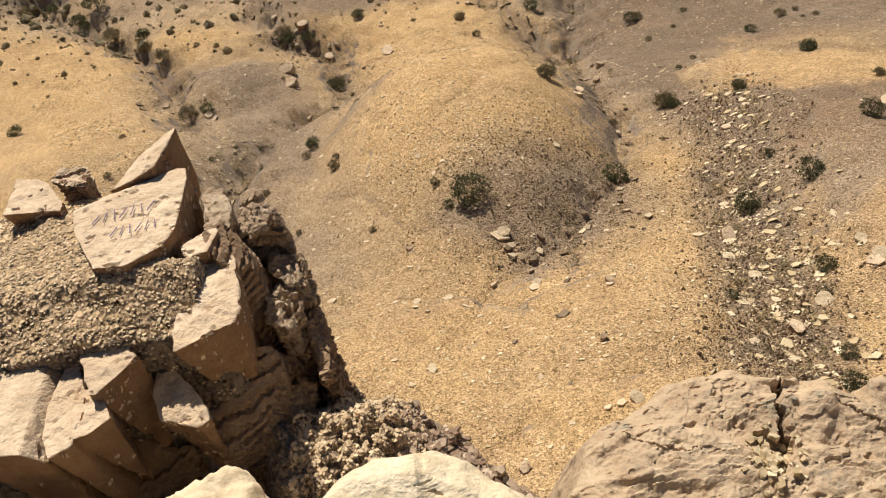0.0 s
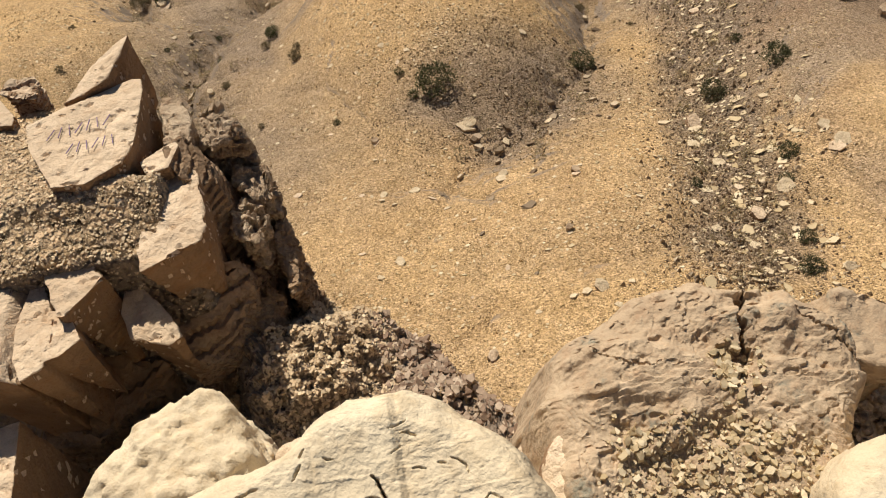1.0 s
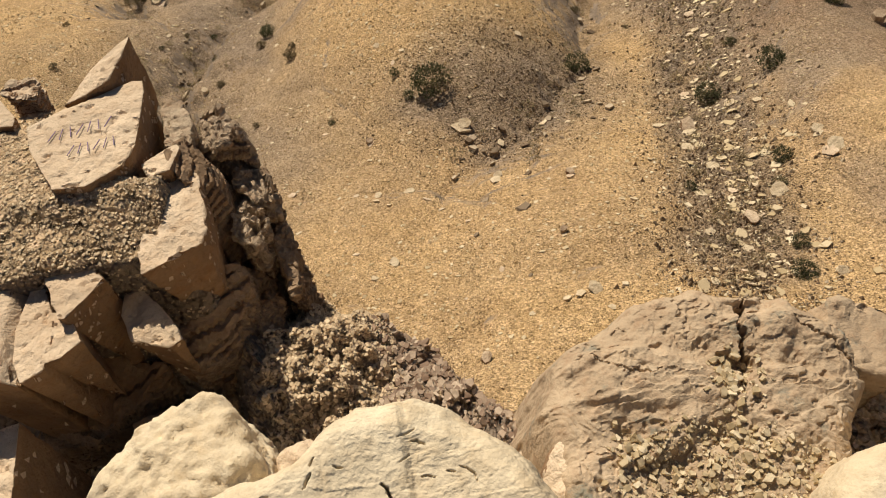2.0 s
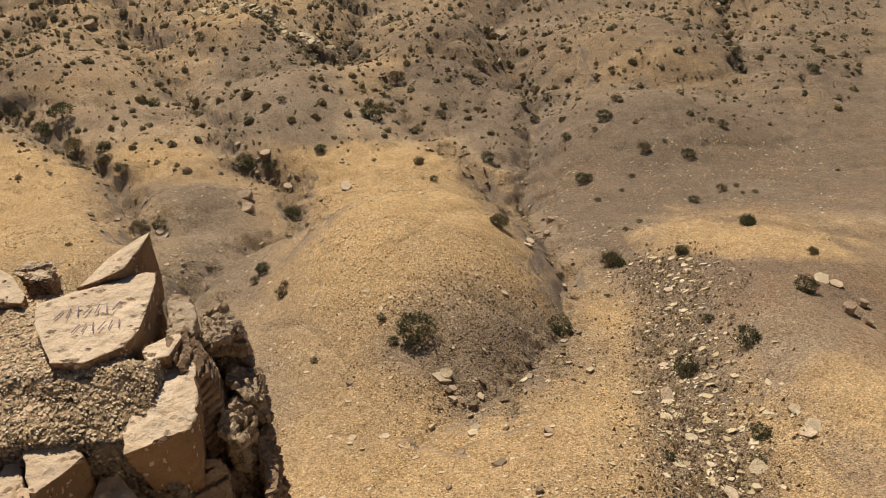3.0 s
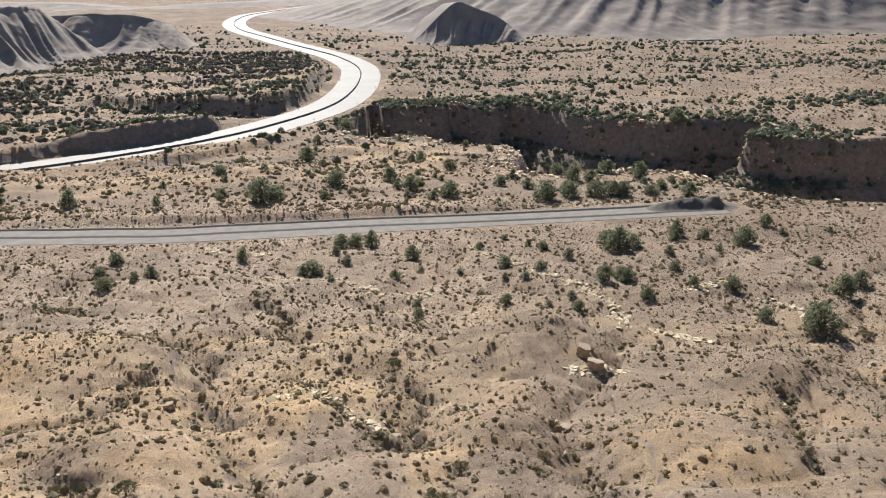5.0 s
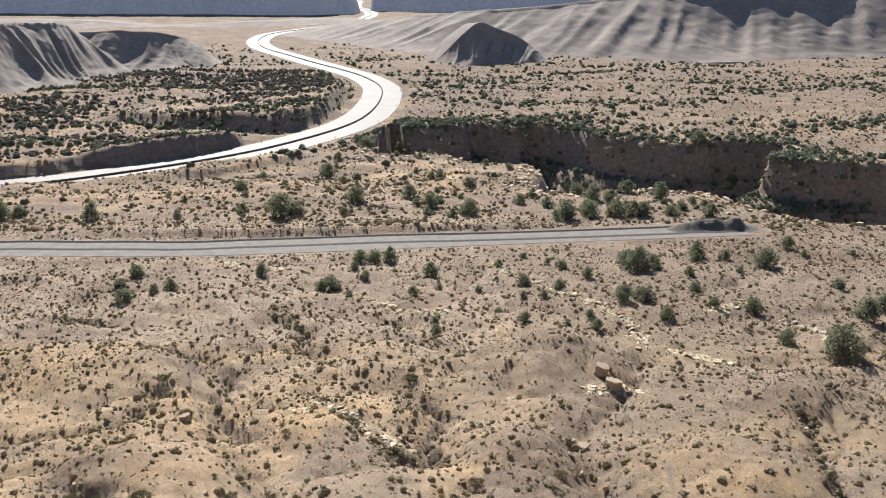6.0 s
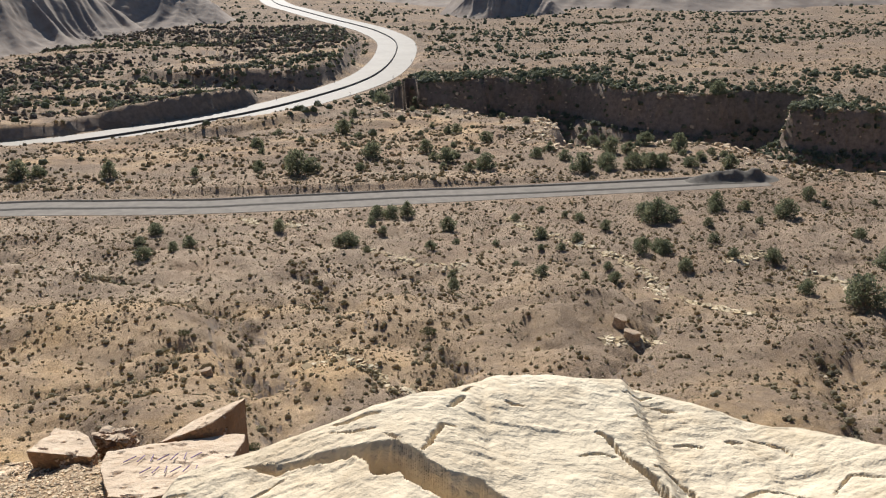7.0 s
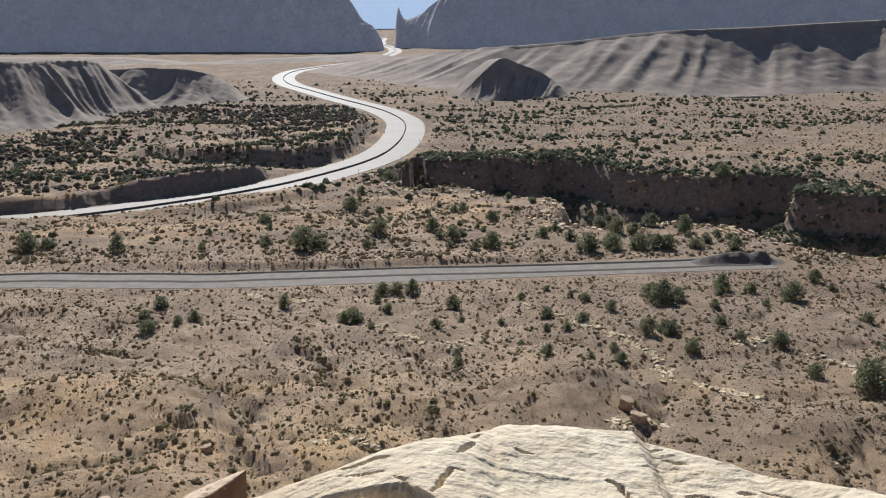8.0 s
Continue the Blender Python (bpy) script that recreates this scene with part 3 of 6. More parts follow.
def strip(name, line, offsets, heights, material, label, category, kind="structure", parent=None):
    """A band that follows a line: offsets across it to the left, and the heights of its corners."""
    p = np.asarray(line)
    t = np.gradient(p, axis=0)
    t /= np.hypot(*t.T)[:, None]
    side = np.stack([-t[:, 1], t[:, 0]], 1)
    v = [np.column_stack([p + o * side, np.full(len(p), h)]) for o, h in zip(offsets, heights)]
    v = np.stack(v, 1).reshape(-1, 3)
    ob = mesh_object(name, v, grid_faces(len(p), len(offsets)), material, False, parent)
    return tagged(ob, label, category, kind=kind) if label else ob


dense = spline(HIGHWAY, 3)
strip("road_highway", dense, [-11.0, -10.9, 10.9, 11.0], [-8.4, -7.85, -7.85, -8.4], CONCRETE, "pale concrete divided highway shining in the sun", "road")
strip("barrier", dense, [-0.35, -0.15, 0.15, 0.35], [-7.84, -7.2, -7.2, -7.84], BARRIER, "dark concrete barrier along the middle of the highway", "barrier")
strip("road_track", spline(TRACK, 3), [-5.2, -4.9, 4.9, 5.2], [-0.2, 0.06, 0.06, -0.2], GRAVEL, "grey graded gravel road across the slope", "road")
RIDGE = plain_rough("dark_gravel_ridge", (0.12, 0.105, 0.085), (0.19, 0.165, 0.135), 1.2)
wander = np.column_stack([np.zeros(len(TRACK)), 1.3 * fbm(np.arange(len(TRACK)) * 0.25, np.zeros(len(TRACK)), 2, 9)])
for off, tall, wide in ((-0.8, 0.26, 0.8), (4.3, 0.34, 0.7)):
    strip("gravel_ridge", spline(TRACK + wander, 3)[20:], [off - wide, off - 0.3 * wide, off + 0.3 * wide, off + wide], [0.05, tall, tall * 0.9, 0.05], RIDGE, "low windrow of dark gravel along the road", "windrow")


def marker_posts():
    """Slim posts with a pale cap along both shoulders of the highway."""
    t = np.gradient(dense, axis=0)
    t /= np.hypot(*t.T)[:, None]
    first = None
    for k in range(16):
        i = int(len(dense) * (0.03 + 0.021 * k))
        (x, y), (tx, ty), side = dense[i], t[i], (10.2, -10.2)[k % 2]
        m = pose(x - side * ty, y + side * tx, -7.85)
        if first is None:
            first = tagged(new("marker_post"), "slim dark marker post with a pale cap beside the highway", "post", "marker posts along the highway")
            v, f = tube([(0, 0, 0), (0, 0, 0.6), (0, 0, 1.1)], [0.09, 0.08, 0.08], 6)
            mesh_object("post", v, f, BARRIER, False, first)
            v, f = tube([(0, 0, 1.1), (0, 0, 1.25), (0, 0, 1.4)], [0.12, 0.12, 0.05], 6)
            mesh_object("cap", v, f, PALE_PAINT, False, first, "pale cap")
            first.matrix_basis = m
        else:
            copy_thing(first, m)


def gravel_heap():
    n, m = 90, 40
    x, y = np.meshgrid(np.linspace(-11, 11, n), np.linspace(-4, 4, m))
    h = 2.6 * np.exp(-((np.abs(x) / 8.0) ** 4 + (y / 2.0) ** 2)) * (1 + 0.45 * fbm(x / 3, y / 3, 3, 15)) - 0.1
    ob = mesh_object("gravel_mound", np.stack([x, y, h], -1).reshape(-1, 3), grid_faces(m, n), RIDGE)
    ob.location, ob.rotation_euler = (67.0, 187.5, 0.05), (0, 0, radians(4))
    return tagged(ob, "long heap of dark gravel at the end of the road", "gravel heap")


gravel_heap()


# ---- rocks of the rim ----
def polytope(planes, stretch, detail=5, rough=0.02, grain=1.0, soft=40.0, seed=0, chips=7, layers=0.0):
    """A broken block: half-spaces n.p < d cut it, random chips take its corners, noise weathers it."""
    rng = np.random.RandomState(1000 + seed)
    bm = bmesh.new()
    bmesh.ops.create_icosphere(bm, subdivisions=detail, radius=1)
    v = np.array([w.co for w in bm.verts])
    f = np.array([[w.index for w in q.verts] for q in bm.faces])
    bm.free()
    ray = v * np.asarray(stretch)
    ray /= np.linalg.norm(ray, axis=1)[:, None]

    def reach(some):
        k = [np.clip(ray @ np.asarray(n) / d, 1e-6, None) ** soft for n, d in some]
        return np.sum(k, 0) ** (-1 / soft)

    shape = ray * reach(planes)[:, None]
    extra = []
    for _ in range(chips):
        n = rng.normal(size=3) / (np.asarray(stretch) + 0.05 * np.max(stretch))
        n /= np.linalg.norm(n)
        extra.append((n, np.max(shape @ n) * rng.uniform(0.84, 0.97)))
    p = ray * reach(planes + extra)[:, None]
    size = float(np.median(stretch))
    q = p / size * grain
    step = rough * (fbm3(q * 2.2 + seed, 3, seed) + 0.55 * np.abs(fbm3(q * 6.0 + seed, 4, seed + 3, 0.6)))
    if layers:
        bed = p[:, 2] / layers + 0.8 * fbm3(q * 1.5, 2, seed + 9)
        step = step - rough * 0.9 * (np.abs((bed % 1.0) - 0.5) < 0.12)
    step = step + 0.22 * rough * fbm3(q * 15.0 + seed, 3, seed + 21, 0.6) - 0.010 * smoothstep(0.36, 0.5, fbm3(p * 17 + seed, 2, seed + 23)) - 0.006 * smoothstep(0.05, 0.0, np.abs(fbm3(p * 5 + seed, 3, seed + 25)))
    return p + ray * step[:, None], f


def cut_stone(planes, stretch, fine, rough, seed, extra, layers, edge, grain=1.0):
    """A sharp-edged broken block: a box cut by planes, its edges worn, its faces weathered."""
    rng = np.random.RandomState(1000 + seed)
    size = float(np.median(stretch))
    bm = bmesh.new()
    bmesh.ops.create_cube(bm, size=4 * max(stretch))

    def cut(n, d):
        n = Vector(n)
        out = bmesh.ops.bisect_plane(bm, geom=bm.verts[:] + bm.edges[:] + bm.faces[:], plane_co=n * d / n.length_squared, plane_no=n, clear_outer=True)
        rim = [g for g in out["geom_cut"] if isinstance(g, bmesh.types.BMEdge)]
        if rim:
            bmesh.ops.contextual_create(bm, geom=rim)

    for n, d in planes:
        cut(n, d)
    corners = np.array([v.co for v in bm.verts])
    for _ in range(extra):
        n = rng.normal(size=3) / (np.asarray(stretch) + 0.1 * max(stretch))
        n /= np.linalg.norm(n)
        cut(n, np.max(corners @ n) * rng.uniform(0.80, 0.96))
    bmesh.ops.remove_doubles(bm, verts=bm.verts[:], dist=0.02 * size)
    bmesh.ops.bevel(bm, geom=bm.edges[:], offset=edge * size, segments=2, profile=0.5, affect="EDGES", clamp_overlap=True)
    bmesh.ops.triangulate(bm, faces=bm.faces[:])
    for _ in range(7):
        long = [e for e in bm.edges if e.calc_length() > fine * size]
        if not long:
            break
        bmesh.ops.subdivide_edges(bm, edges=long, cuts=1)
        bmesh.ops.triangulate(bm, faces=[f for f in bm.faces if len(f.verts) > 3])
    bm.normal_update()
    bm.verts.index_update()
    p, n = np.array([v.co for v in bm.verts]), np.array([v.normal for v in bm.verts])
    f = np.array([[v.index for v in q.verts] for q in bm.faces])
    bm.free()
    q = p / size * grain
    step = rough * (fbm3(q * 2.2 + seed, 3, seed) + 0.8 * np.minimum(fbm3(q * 7.0 + seed, 4, seed + 3, 0.6), 0.12)) - 0.012 * smoothstep(0.40, 0.55, fbm3(p * 26 + seed, 2, seed + 5))
    if layers:
        bed = p[:, 2] / layers + 0.9 * fbm3(q * 1.5, 2, seed + 9)
        step = step - rough * 1.1 * (np.abs((bed % 1.0) - 0.5) < 0.14)
    return p + n * step[:, None], f


def block(name, corners, top, thick, material, label, category="rock", seed=0, tilt=(0.0, 0.0), lean=0.12, rough=0.012, detail=5, soft=40.0, grain=1.0, chips=4, layers=0.0, group=""):
    """A fractured block whose top face has these corners (x, y) about the height top; its top falls by tilt per metre, its sides lean in below."""
    c = np.asarray(corners, float)
    if np.sum(c[:, 0] * np.roll(c[:, 1], -1) - c[:, 1] * np.roll(c[:, 0], -1)) < 0:
        c = c[::-1]
    mid = c.mean(0)
    planes = []
    for a, b in zip(c, np.roll(c, -1, 0)):
        n = np.array([b[1] - a[1], a[0] - b[0], 0.0])
        n /= np.linalg.norm(n)
        d = n[:2] @ (a - mid)
        n[2] = -lean
        planes.append((n, max(d - 0.5 * lean * thick, 0.02)))
    up = np.array([tilt[0], tilt[1], 1.0])
    planes += [(up, thick * 0.5), (-up, thick * 0.5)]
    span = np.ptp(c, axis=0)
    if soft >= 30:
        v, f = cut_stone(planes, (span[0], span[1], thick), {2: 0.4, 5: 0.055, 6: 0.035}[detail], rough, seed, chips, layers, 0.05 if detail == 2 else 0.012, grain)
    else:
        v, f = polytope(planes, (span[0], span[1], thick), detail, rough, grain, soft, seed, chips, layers)
    ob = mesh_object(name, v, f, material, True, None, "", 32 if soft >= 30 else 60)
    # steep faces get the rusty colour, which also paints shade on the sides
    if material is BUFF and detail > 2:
        ob.data.materials.append(RUST_SHADE)
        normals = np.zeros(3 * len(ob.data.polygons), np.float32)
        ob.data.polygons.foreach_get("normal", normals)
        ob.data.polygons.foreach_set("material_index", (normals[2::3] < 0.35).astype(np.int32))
    ob.location = (mid[0], mid[1], top - 0.5 * thick)
    return tagged(ob, label, category, group)


CRUST = rock_material("crusted_brown_rock", (0.60, 0.475, 0.34), (0.38, 0.27, 0.175), (0.28, 0.16, 0.09), 0.9, 2.0)
OUT = (0.0, 0.28)
slab = block("sandstone_slab", [(-1.409, 3.013), (-1.212, 3.108), (-1.059, 3.177), (-0.896, 3.252), (-0.837, 3.232), (-0.821, 3.113), (-0.827, 2.942), (-0.831, 2.78), (-0.858, 2.672), (-0.894, 2.616), (-1.026, 2.532), (-1.199, 2.554), (-1.28, 2.668), (-1.327, 2.854)], 53.06, 0.36,
             BUFF, "flat tilted buff sandstone slab with purple scribbled marks", "slab", 1, OUT, 0.06, 0.008, 6, 60, 1.4, 0)
block("rock_spire", [(-1.30, 3.17), (-1.27, 3.25), (-1.13, 3.36), (-1.006, 3.49), (-0.916, 3.616), (-0.90, 3.5), (-0.93, 3.36), (-0.98, 3.21), (-1.10, 3.17)], 52.97, 0.5, BUFF, "wedge of buff rock with a dark split face behind the slab", "rock", 2, (-0.36, 0.28), 0.05, 0.012, 5, 40, 1.0, 0)
block("leaning_rock", [(-1.76, 3.16), (-1.80, 3.49), (-1.67, 3.45), (-1.60, 3.39), (-1.49, 3.20), (-1.49, 3.14)], 52.89, 0.3, BUFF, "wedge of buff sandstone leaning on gravel", "rock", 3, (0.1, 0.28), 0.1, 0.008, 5, 40, 1.0, 1)
block("layered_rock", [(-1.62, 3.43), (-1.56, 3.52), (-1.45, 3.52), (-1.39, 3.42), (-1.41, 3.32), (-1.50, 3.33)], 52.86, 0.35, BUFF, "small rough rock with thin broken layers", "rock", 31, OUT, 0.1, 0.03, layers=0.03)
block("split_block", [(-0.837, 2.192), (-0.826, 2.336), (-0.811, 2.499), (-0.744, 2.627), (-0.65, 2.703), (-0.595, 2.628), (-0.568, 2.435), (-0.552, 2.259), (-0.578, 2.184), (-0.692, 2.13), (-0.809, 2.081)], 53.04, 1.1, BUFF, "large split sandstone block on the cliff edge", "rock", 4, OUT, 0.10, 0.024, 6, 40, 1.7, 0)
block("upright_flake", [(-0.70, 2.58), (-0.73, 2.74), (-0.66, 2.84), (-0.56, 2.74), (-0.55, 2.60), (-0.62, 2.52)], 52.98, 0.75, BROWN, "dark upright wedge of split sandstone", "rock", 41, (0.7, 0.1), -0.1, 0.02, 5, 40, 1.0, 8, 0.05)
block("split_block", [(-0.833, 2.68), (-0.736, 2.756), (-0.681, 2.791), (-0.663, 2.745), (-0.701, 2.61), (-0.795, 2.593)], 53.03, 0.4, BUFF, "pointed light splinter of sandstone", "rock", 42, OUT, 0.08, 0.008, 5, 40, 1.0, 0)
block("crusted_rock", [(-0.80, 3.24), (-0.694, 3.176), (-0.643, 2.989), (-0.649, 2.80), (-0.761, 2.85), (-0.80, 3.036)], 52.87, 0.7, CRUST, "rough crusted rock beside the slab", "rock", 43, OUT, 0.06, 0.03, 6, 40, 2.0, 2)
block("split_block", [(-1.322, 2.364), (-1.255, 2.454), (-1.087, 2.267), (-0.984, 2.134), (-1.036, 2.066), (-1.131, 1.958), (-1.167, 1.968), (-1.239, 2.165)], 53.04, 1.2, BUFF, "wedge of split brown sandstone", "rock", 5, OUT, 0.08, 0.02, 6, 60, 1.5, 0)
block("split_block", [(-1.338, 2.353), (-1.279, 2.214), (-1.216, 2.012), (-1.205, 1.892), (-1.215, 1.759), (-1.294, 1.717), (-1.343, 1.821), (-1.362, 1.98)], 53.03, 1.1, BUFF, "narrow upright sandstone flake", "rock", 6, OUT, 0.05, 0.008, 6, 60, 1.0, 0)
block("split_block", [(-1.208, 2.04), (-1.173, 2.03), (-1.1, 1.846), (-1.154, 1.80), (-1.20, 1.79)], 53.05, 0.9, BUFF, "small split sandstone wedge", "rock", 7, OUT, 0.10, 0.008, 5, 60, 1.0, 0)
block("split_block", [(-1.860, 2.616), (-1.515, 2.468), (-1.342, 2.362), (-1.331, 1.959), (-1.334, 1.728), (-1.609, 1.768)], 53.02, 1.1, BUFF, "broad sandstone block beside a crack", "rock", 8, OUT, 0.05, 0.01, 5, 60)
block("split_block", [(-0.98, 2.247), (-0.905, 2.129), (-0.826, 1.995), (-0.76, 1.883), (-0.80, 1.86), (-0.95, 1.92), (-1.0, 2.05)], 52.84, 1.0, BUFF, "dark wedge of sandstone beside the chasm", "rock", 51, (0.15, 0.1), 0.10, 0.015, 5, 60, 1.0, 0)
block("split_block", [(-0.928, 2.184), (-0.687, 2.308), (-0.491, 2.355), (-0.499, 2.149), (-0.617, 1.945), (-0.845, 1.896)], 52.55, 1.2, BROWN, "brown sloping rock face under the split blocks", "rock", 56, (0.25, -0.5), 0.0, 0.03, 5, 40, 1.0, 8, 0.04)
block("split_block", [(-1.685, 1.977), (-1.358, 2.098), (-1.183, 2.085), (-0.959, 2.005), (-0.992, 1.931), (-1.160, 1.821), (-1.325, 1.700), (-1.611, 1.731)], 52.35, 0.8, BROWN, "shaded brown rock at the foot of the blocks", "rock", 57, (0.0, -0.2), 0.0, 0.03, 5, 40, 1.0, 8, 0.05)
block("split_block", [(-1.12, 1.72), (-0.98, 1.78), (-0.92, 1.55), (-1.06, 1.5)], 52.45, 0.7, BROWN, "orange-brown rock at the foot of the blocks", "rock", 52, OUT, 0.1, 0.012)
block("split_block", [(-1.62, 1.62), (-1.40, 1.66), (-1.36, 1.2), (-1.62, 1.1)], 52.95, 0.8, BUFF, "upright buff rock beside the boulder", "rock", 53, OUT, 0.05, 0.01)
block("split_block", [(-2.3, 2.9), (-1.9, 3.05), (-1.76, 2.75), (-2.1, 2.55)], 53.0, 0.4, BUFF, "buff sandstone slab beyond the gravel", "rock", 54, OUT, 0.1, 0.008)
block("split_block", [(-2.05, 2.52), (-1.86, 2.6), (-1.66, 2.5), (-1.72, 2.36), (-1.98, 2.38)], 53.02, 0.3, BUFF, "low rough rock in the gravel", "rock", 55, OUT, 0.1, 0.02)


def crag_rocks():
    """The crusted rock masses along the outer edge of the outcrop, split from one another by dark clefts."""
    for k, (ring, top, tall, mat, lean) in enumerate([
            ([(-0.67, 3.2), (-0.55, 3.17), (-0.43, 3.02), (-0.40, 2.88), (-0.55, 2.84), (-0.65, 2.95)], 52.80, 1.3, CRUST, (0.15, 0.25)),
            ([(-0.53, 2.86), (-0.41, 2.9), (-0.345, 2.78), (-0.335, 2.62), (-0.42, 2.6), (-0.50, 2.72)], 52.66, 1.4, CRUST, (0.3, 0.2)),
            ([(-0.52, 2.68), (-0.43, 2.62), (-0.37, 2.5), (-0.43, 2.38), (-0.51, 2.40), (-0.56, 2.54)], 52.66, 1.4, CRUST, (0.25, 0.1)),
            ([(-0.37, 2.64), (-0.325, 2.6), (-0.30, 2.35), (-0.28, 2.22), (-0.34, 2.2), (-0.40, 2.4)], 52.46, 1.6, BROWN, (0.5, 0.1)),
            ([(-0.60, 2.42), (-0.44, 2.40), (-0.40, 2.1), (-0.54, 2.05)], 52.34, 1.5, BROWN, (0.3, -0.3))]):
        block("rim_rock", ring, top, tall, mat, "rough brown crusted rock on the cliff edge", "rock", 700 + k, lean, 0.03, 0.045, 6, 40, 2.2, 5, 0.09, "rocks along the cliff edge")


crag_rocks()
block("boulder", [(-1.0, 1.12), (-0.83, 1.27), (-0.68, 1.33), (-0.55, 1.46), (-0.43, 1.40), (-0.36, 1.27), (-0.30, 1.1), (-0.45, 0.85), (-0.85, 0.9)], 53.52, 0.95, CREAM,
      "rounded cream sandstone boulder with pits", "boulder", 9, (0.0, 0.25), 0.0, 0.05, 6, 14, 2.2, 16)
block("boulder", [(-0.33, 1.20), (-0.2, 1.24), (-0.08, 1.15), (-0.08, 0.95), (-0.3, 0.95)], 53.3, 0.6, BUFF, "tan rock wedged between the boulders", "boulder", 15, (0.1, 0.3), 0.0, 0.01, 5, 14)
block("boulder", [(0.53, 0.90), (0.64, 1.03), (0.70, 0.99), (0.80, 0.66), (0.5, 0.6)], 53.55, 0.6, BUFF, "small rounded tan rock beside the gravel pocket", "rock", 13, (0.0, 0.1), 0.0, 0.02, 5, 10)
block("boulder", [(1.22, 0.5), (1.26, 0.66), (1.36, 0.74), (1.7, 0.75), (1.7, 0.35), (1.25, 0.3)], 53.82, 0.8, CREAM, "cream boulder at the end of the ledge", "boulder", 14, (0.0, 0.1), 0.0, 0.02, 5, 16)
block("boulder", [(1.56, 1.28), (1.7, 1.3), (1.9, 1.1), (1.7, 0.95), (1.55, 1.0)], 53.45, 0.6, LEDGE, "pale rock beyond the ledge", "rock", 16, (0.1, 0.1), 0.0, 0.03, 5, 40, 1.0, 9)
block("boulder", [(0.45, 1.02), (0.55, 1.08), (0.6, 0.9), (0.47, 0.85)], 53.2, 0.5, BUFF, "thin upright rock in the notch", "rock", 17, (0.4, 0.0), 0.0, 0.02, 5, 18, layers=0.05)


def carved(x, y, z, cuts, wobble=0.006):
    """Cracks cut into a rock top: line, half width, depth."""
    wx = x + wobble * fbm(x * 40, y * 40, 3, 91)
    wy = y + wobble * fbm(x * 40, y * 40, 3, 95)
    for line, width, depth in cuts:
        d, u = along(wx, wy, line)
        w = width * (0.35 + 0.45 * np.sin(np.pi * np.clip(u, 0.03, 0.97)))
        z = z - depth * smoothstep(w, 0.35 * w, d)
    return z


GAP = [(-0.172, 0.673), (-0.155, 0.670), (-0.139, 0.655), (-0.121, 0.653), (-0.101, 0.651), (-0.089, 0.652), (-0.07, 0.648), (-0.056, 0.648), (-0.031, 0.644), (-0.018, 0.630), (-0.002, 0.608), (0.016, 0.595), (0.038, 0.592), (0.051, 0.58), (0.075, 0.553),
       (0.056, 0.532), (0.027, 0.541), (0.011, 0.555), (-0.004, 0.567), (-0.019, 0.581), (-0.024, 0.595), (-0.046, 0.601), (-0.054, 0.618), (-0.067, 0.633), (-0.08, 0.638), (-0.1, 0.640), (-0.12, 0.645), (-0.138, 0.646), (-0.154, 0.663)]
BRINK = ([-60, -24, -14, -10, -6, -2, 1.5, 5, 9, 13.5, 18.3, 22, 26, 30, 32, 60], [-0.03, -0.030, -0.027, -0.021, -0.0085, 0.001, 0.012, -0.001, -0.0105, -0.006, -0.006, -0.006, 0.005, 0.0125, 0.018, 0.018])
SUNKEN = [(-0.157, 0.665), (-0.138, 0.647), (-0.1, 0.641), (-0.074, 0.639), (-0.054, 0.618), (-0.043, 0.602), (-0.024, 0.597), (-0.018, 0.581), (0.011, 0.555), (0.056, 0.532), (0.083, 0.434), (-0.14, 0.471), (-0.162, 0.605)]


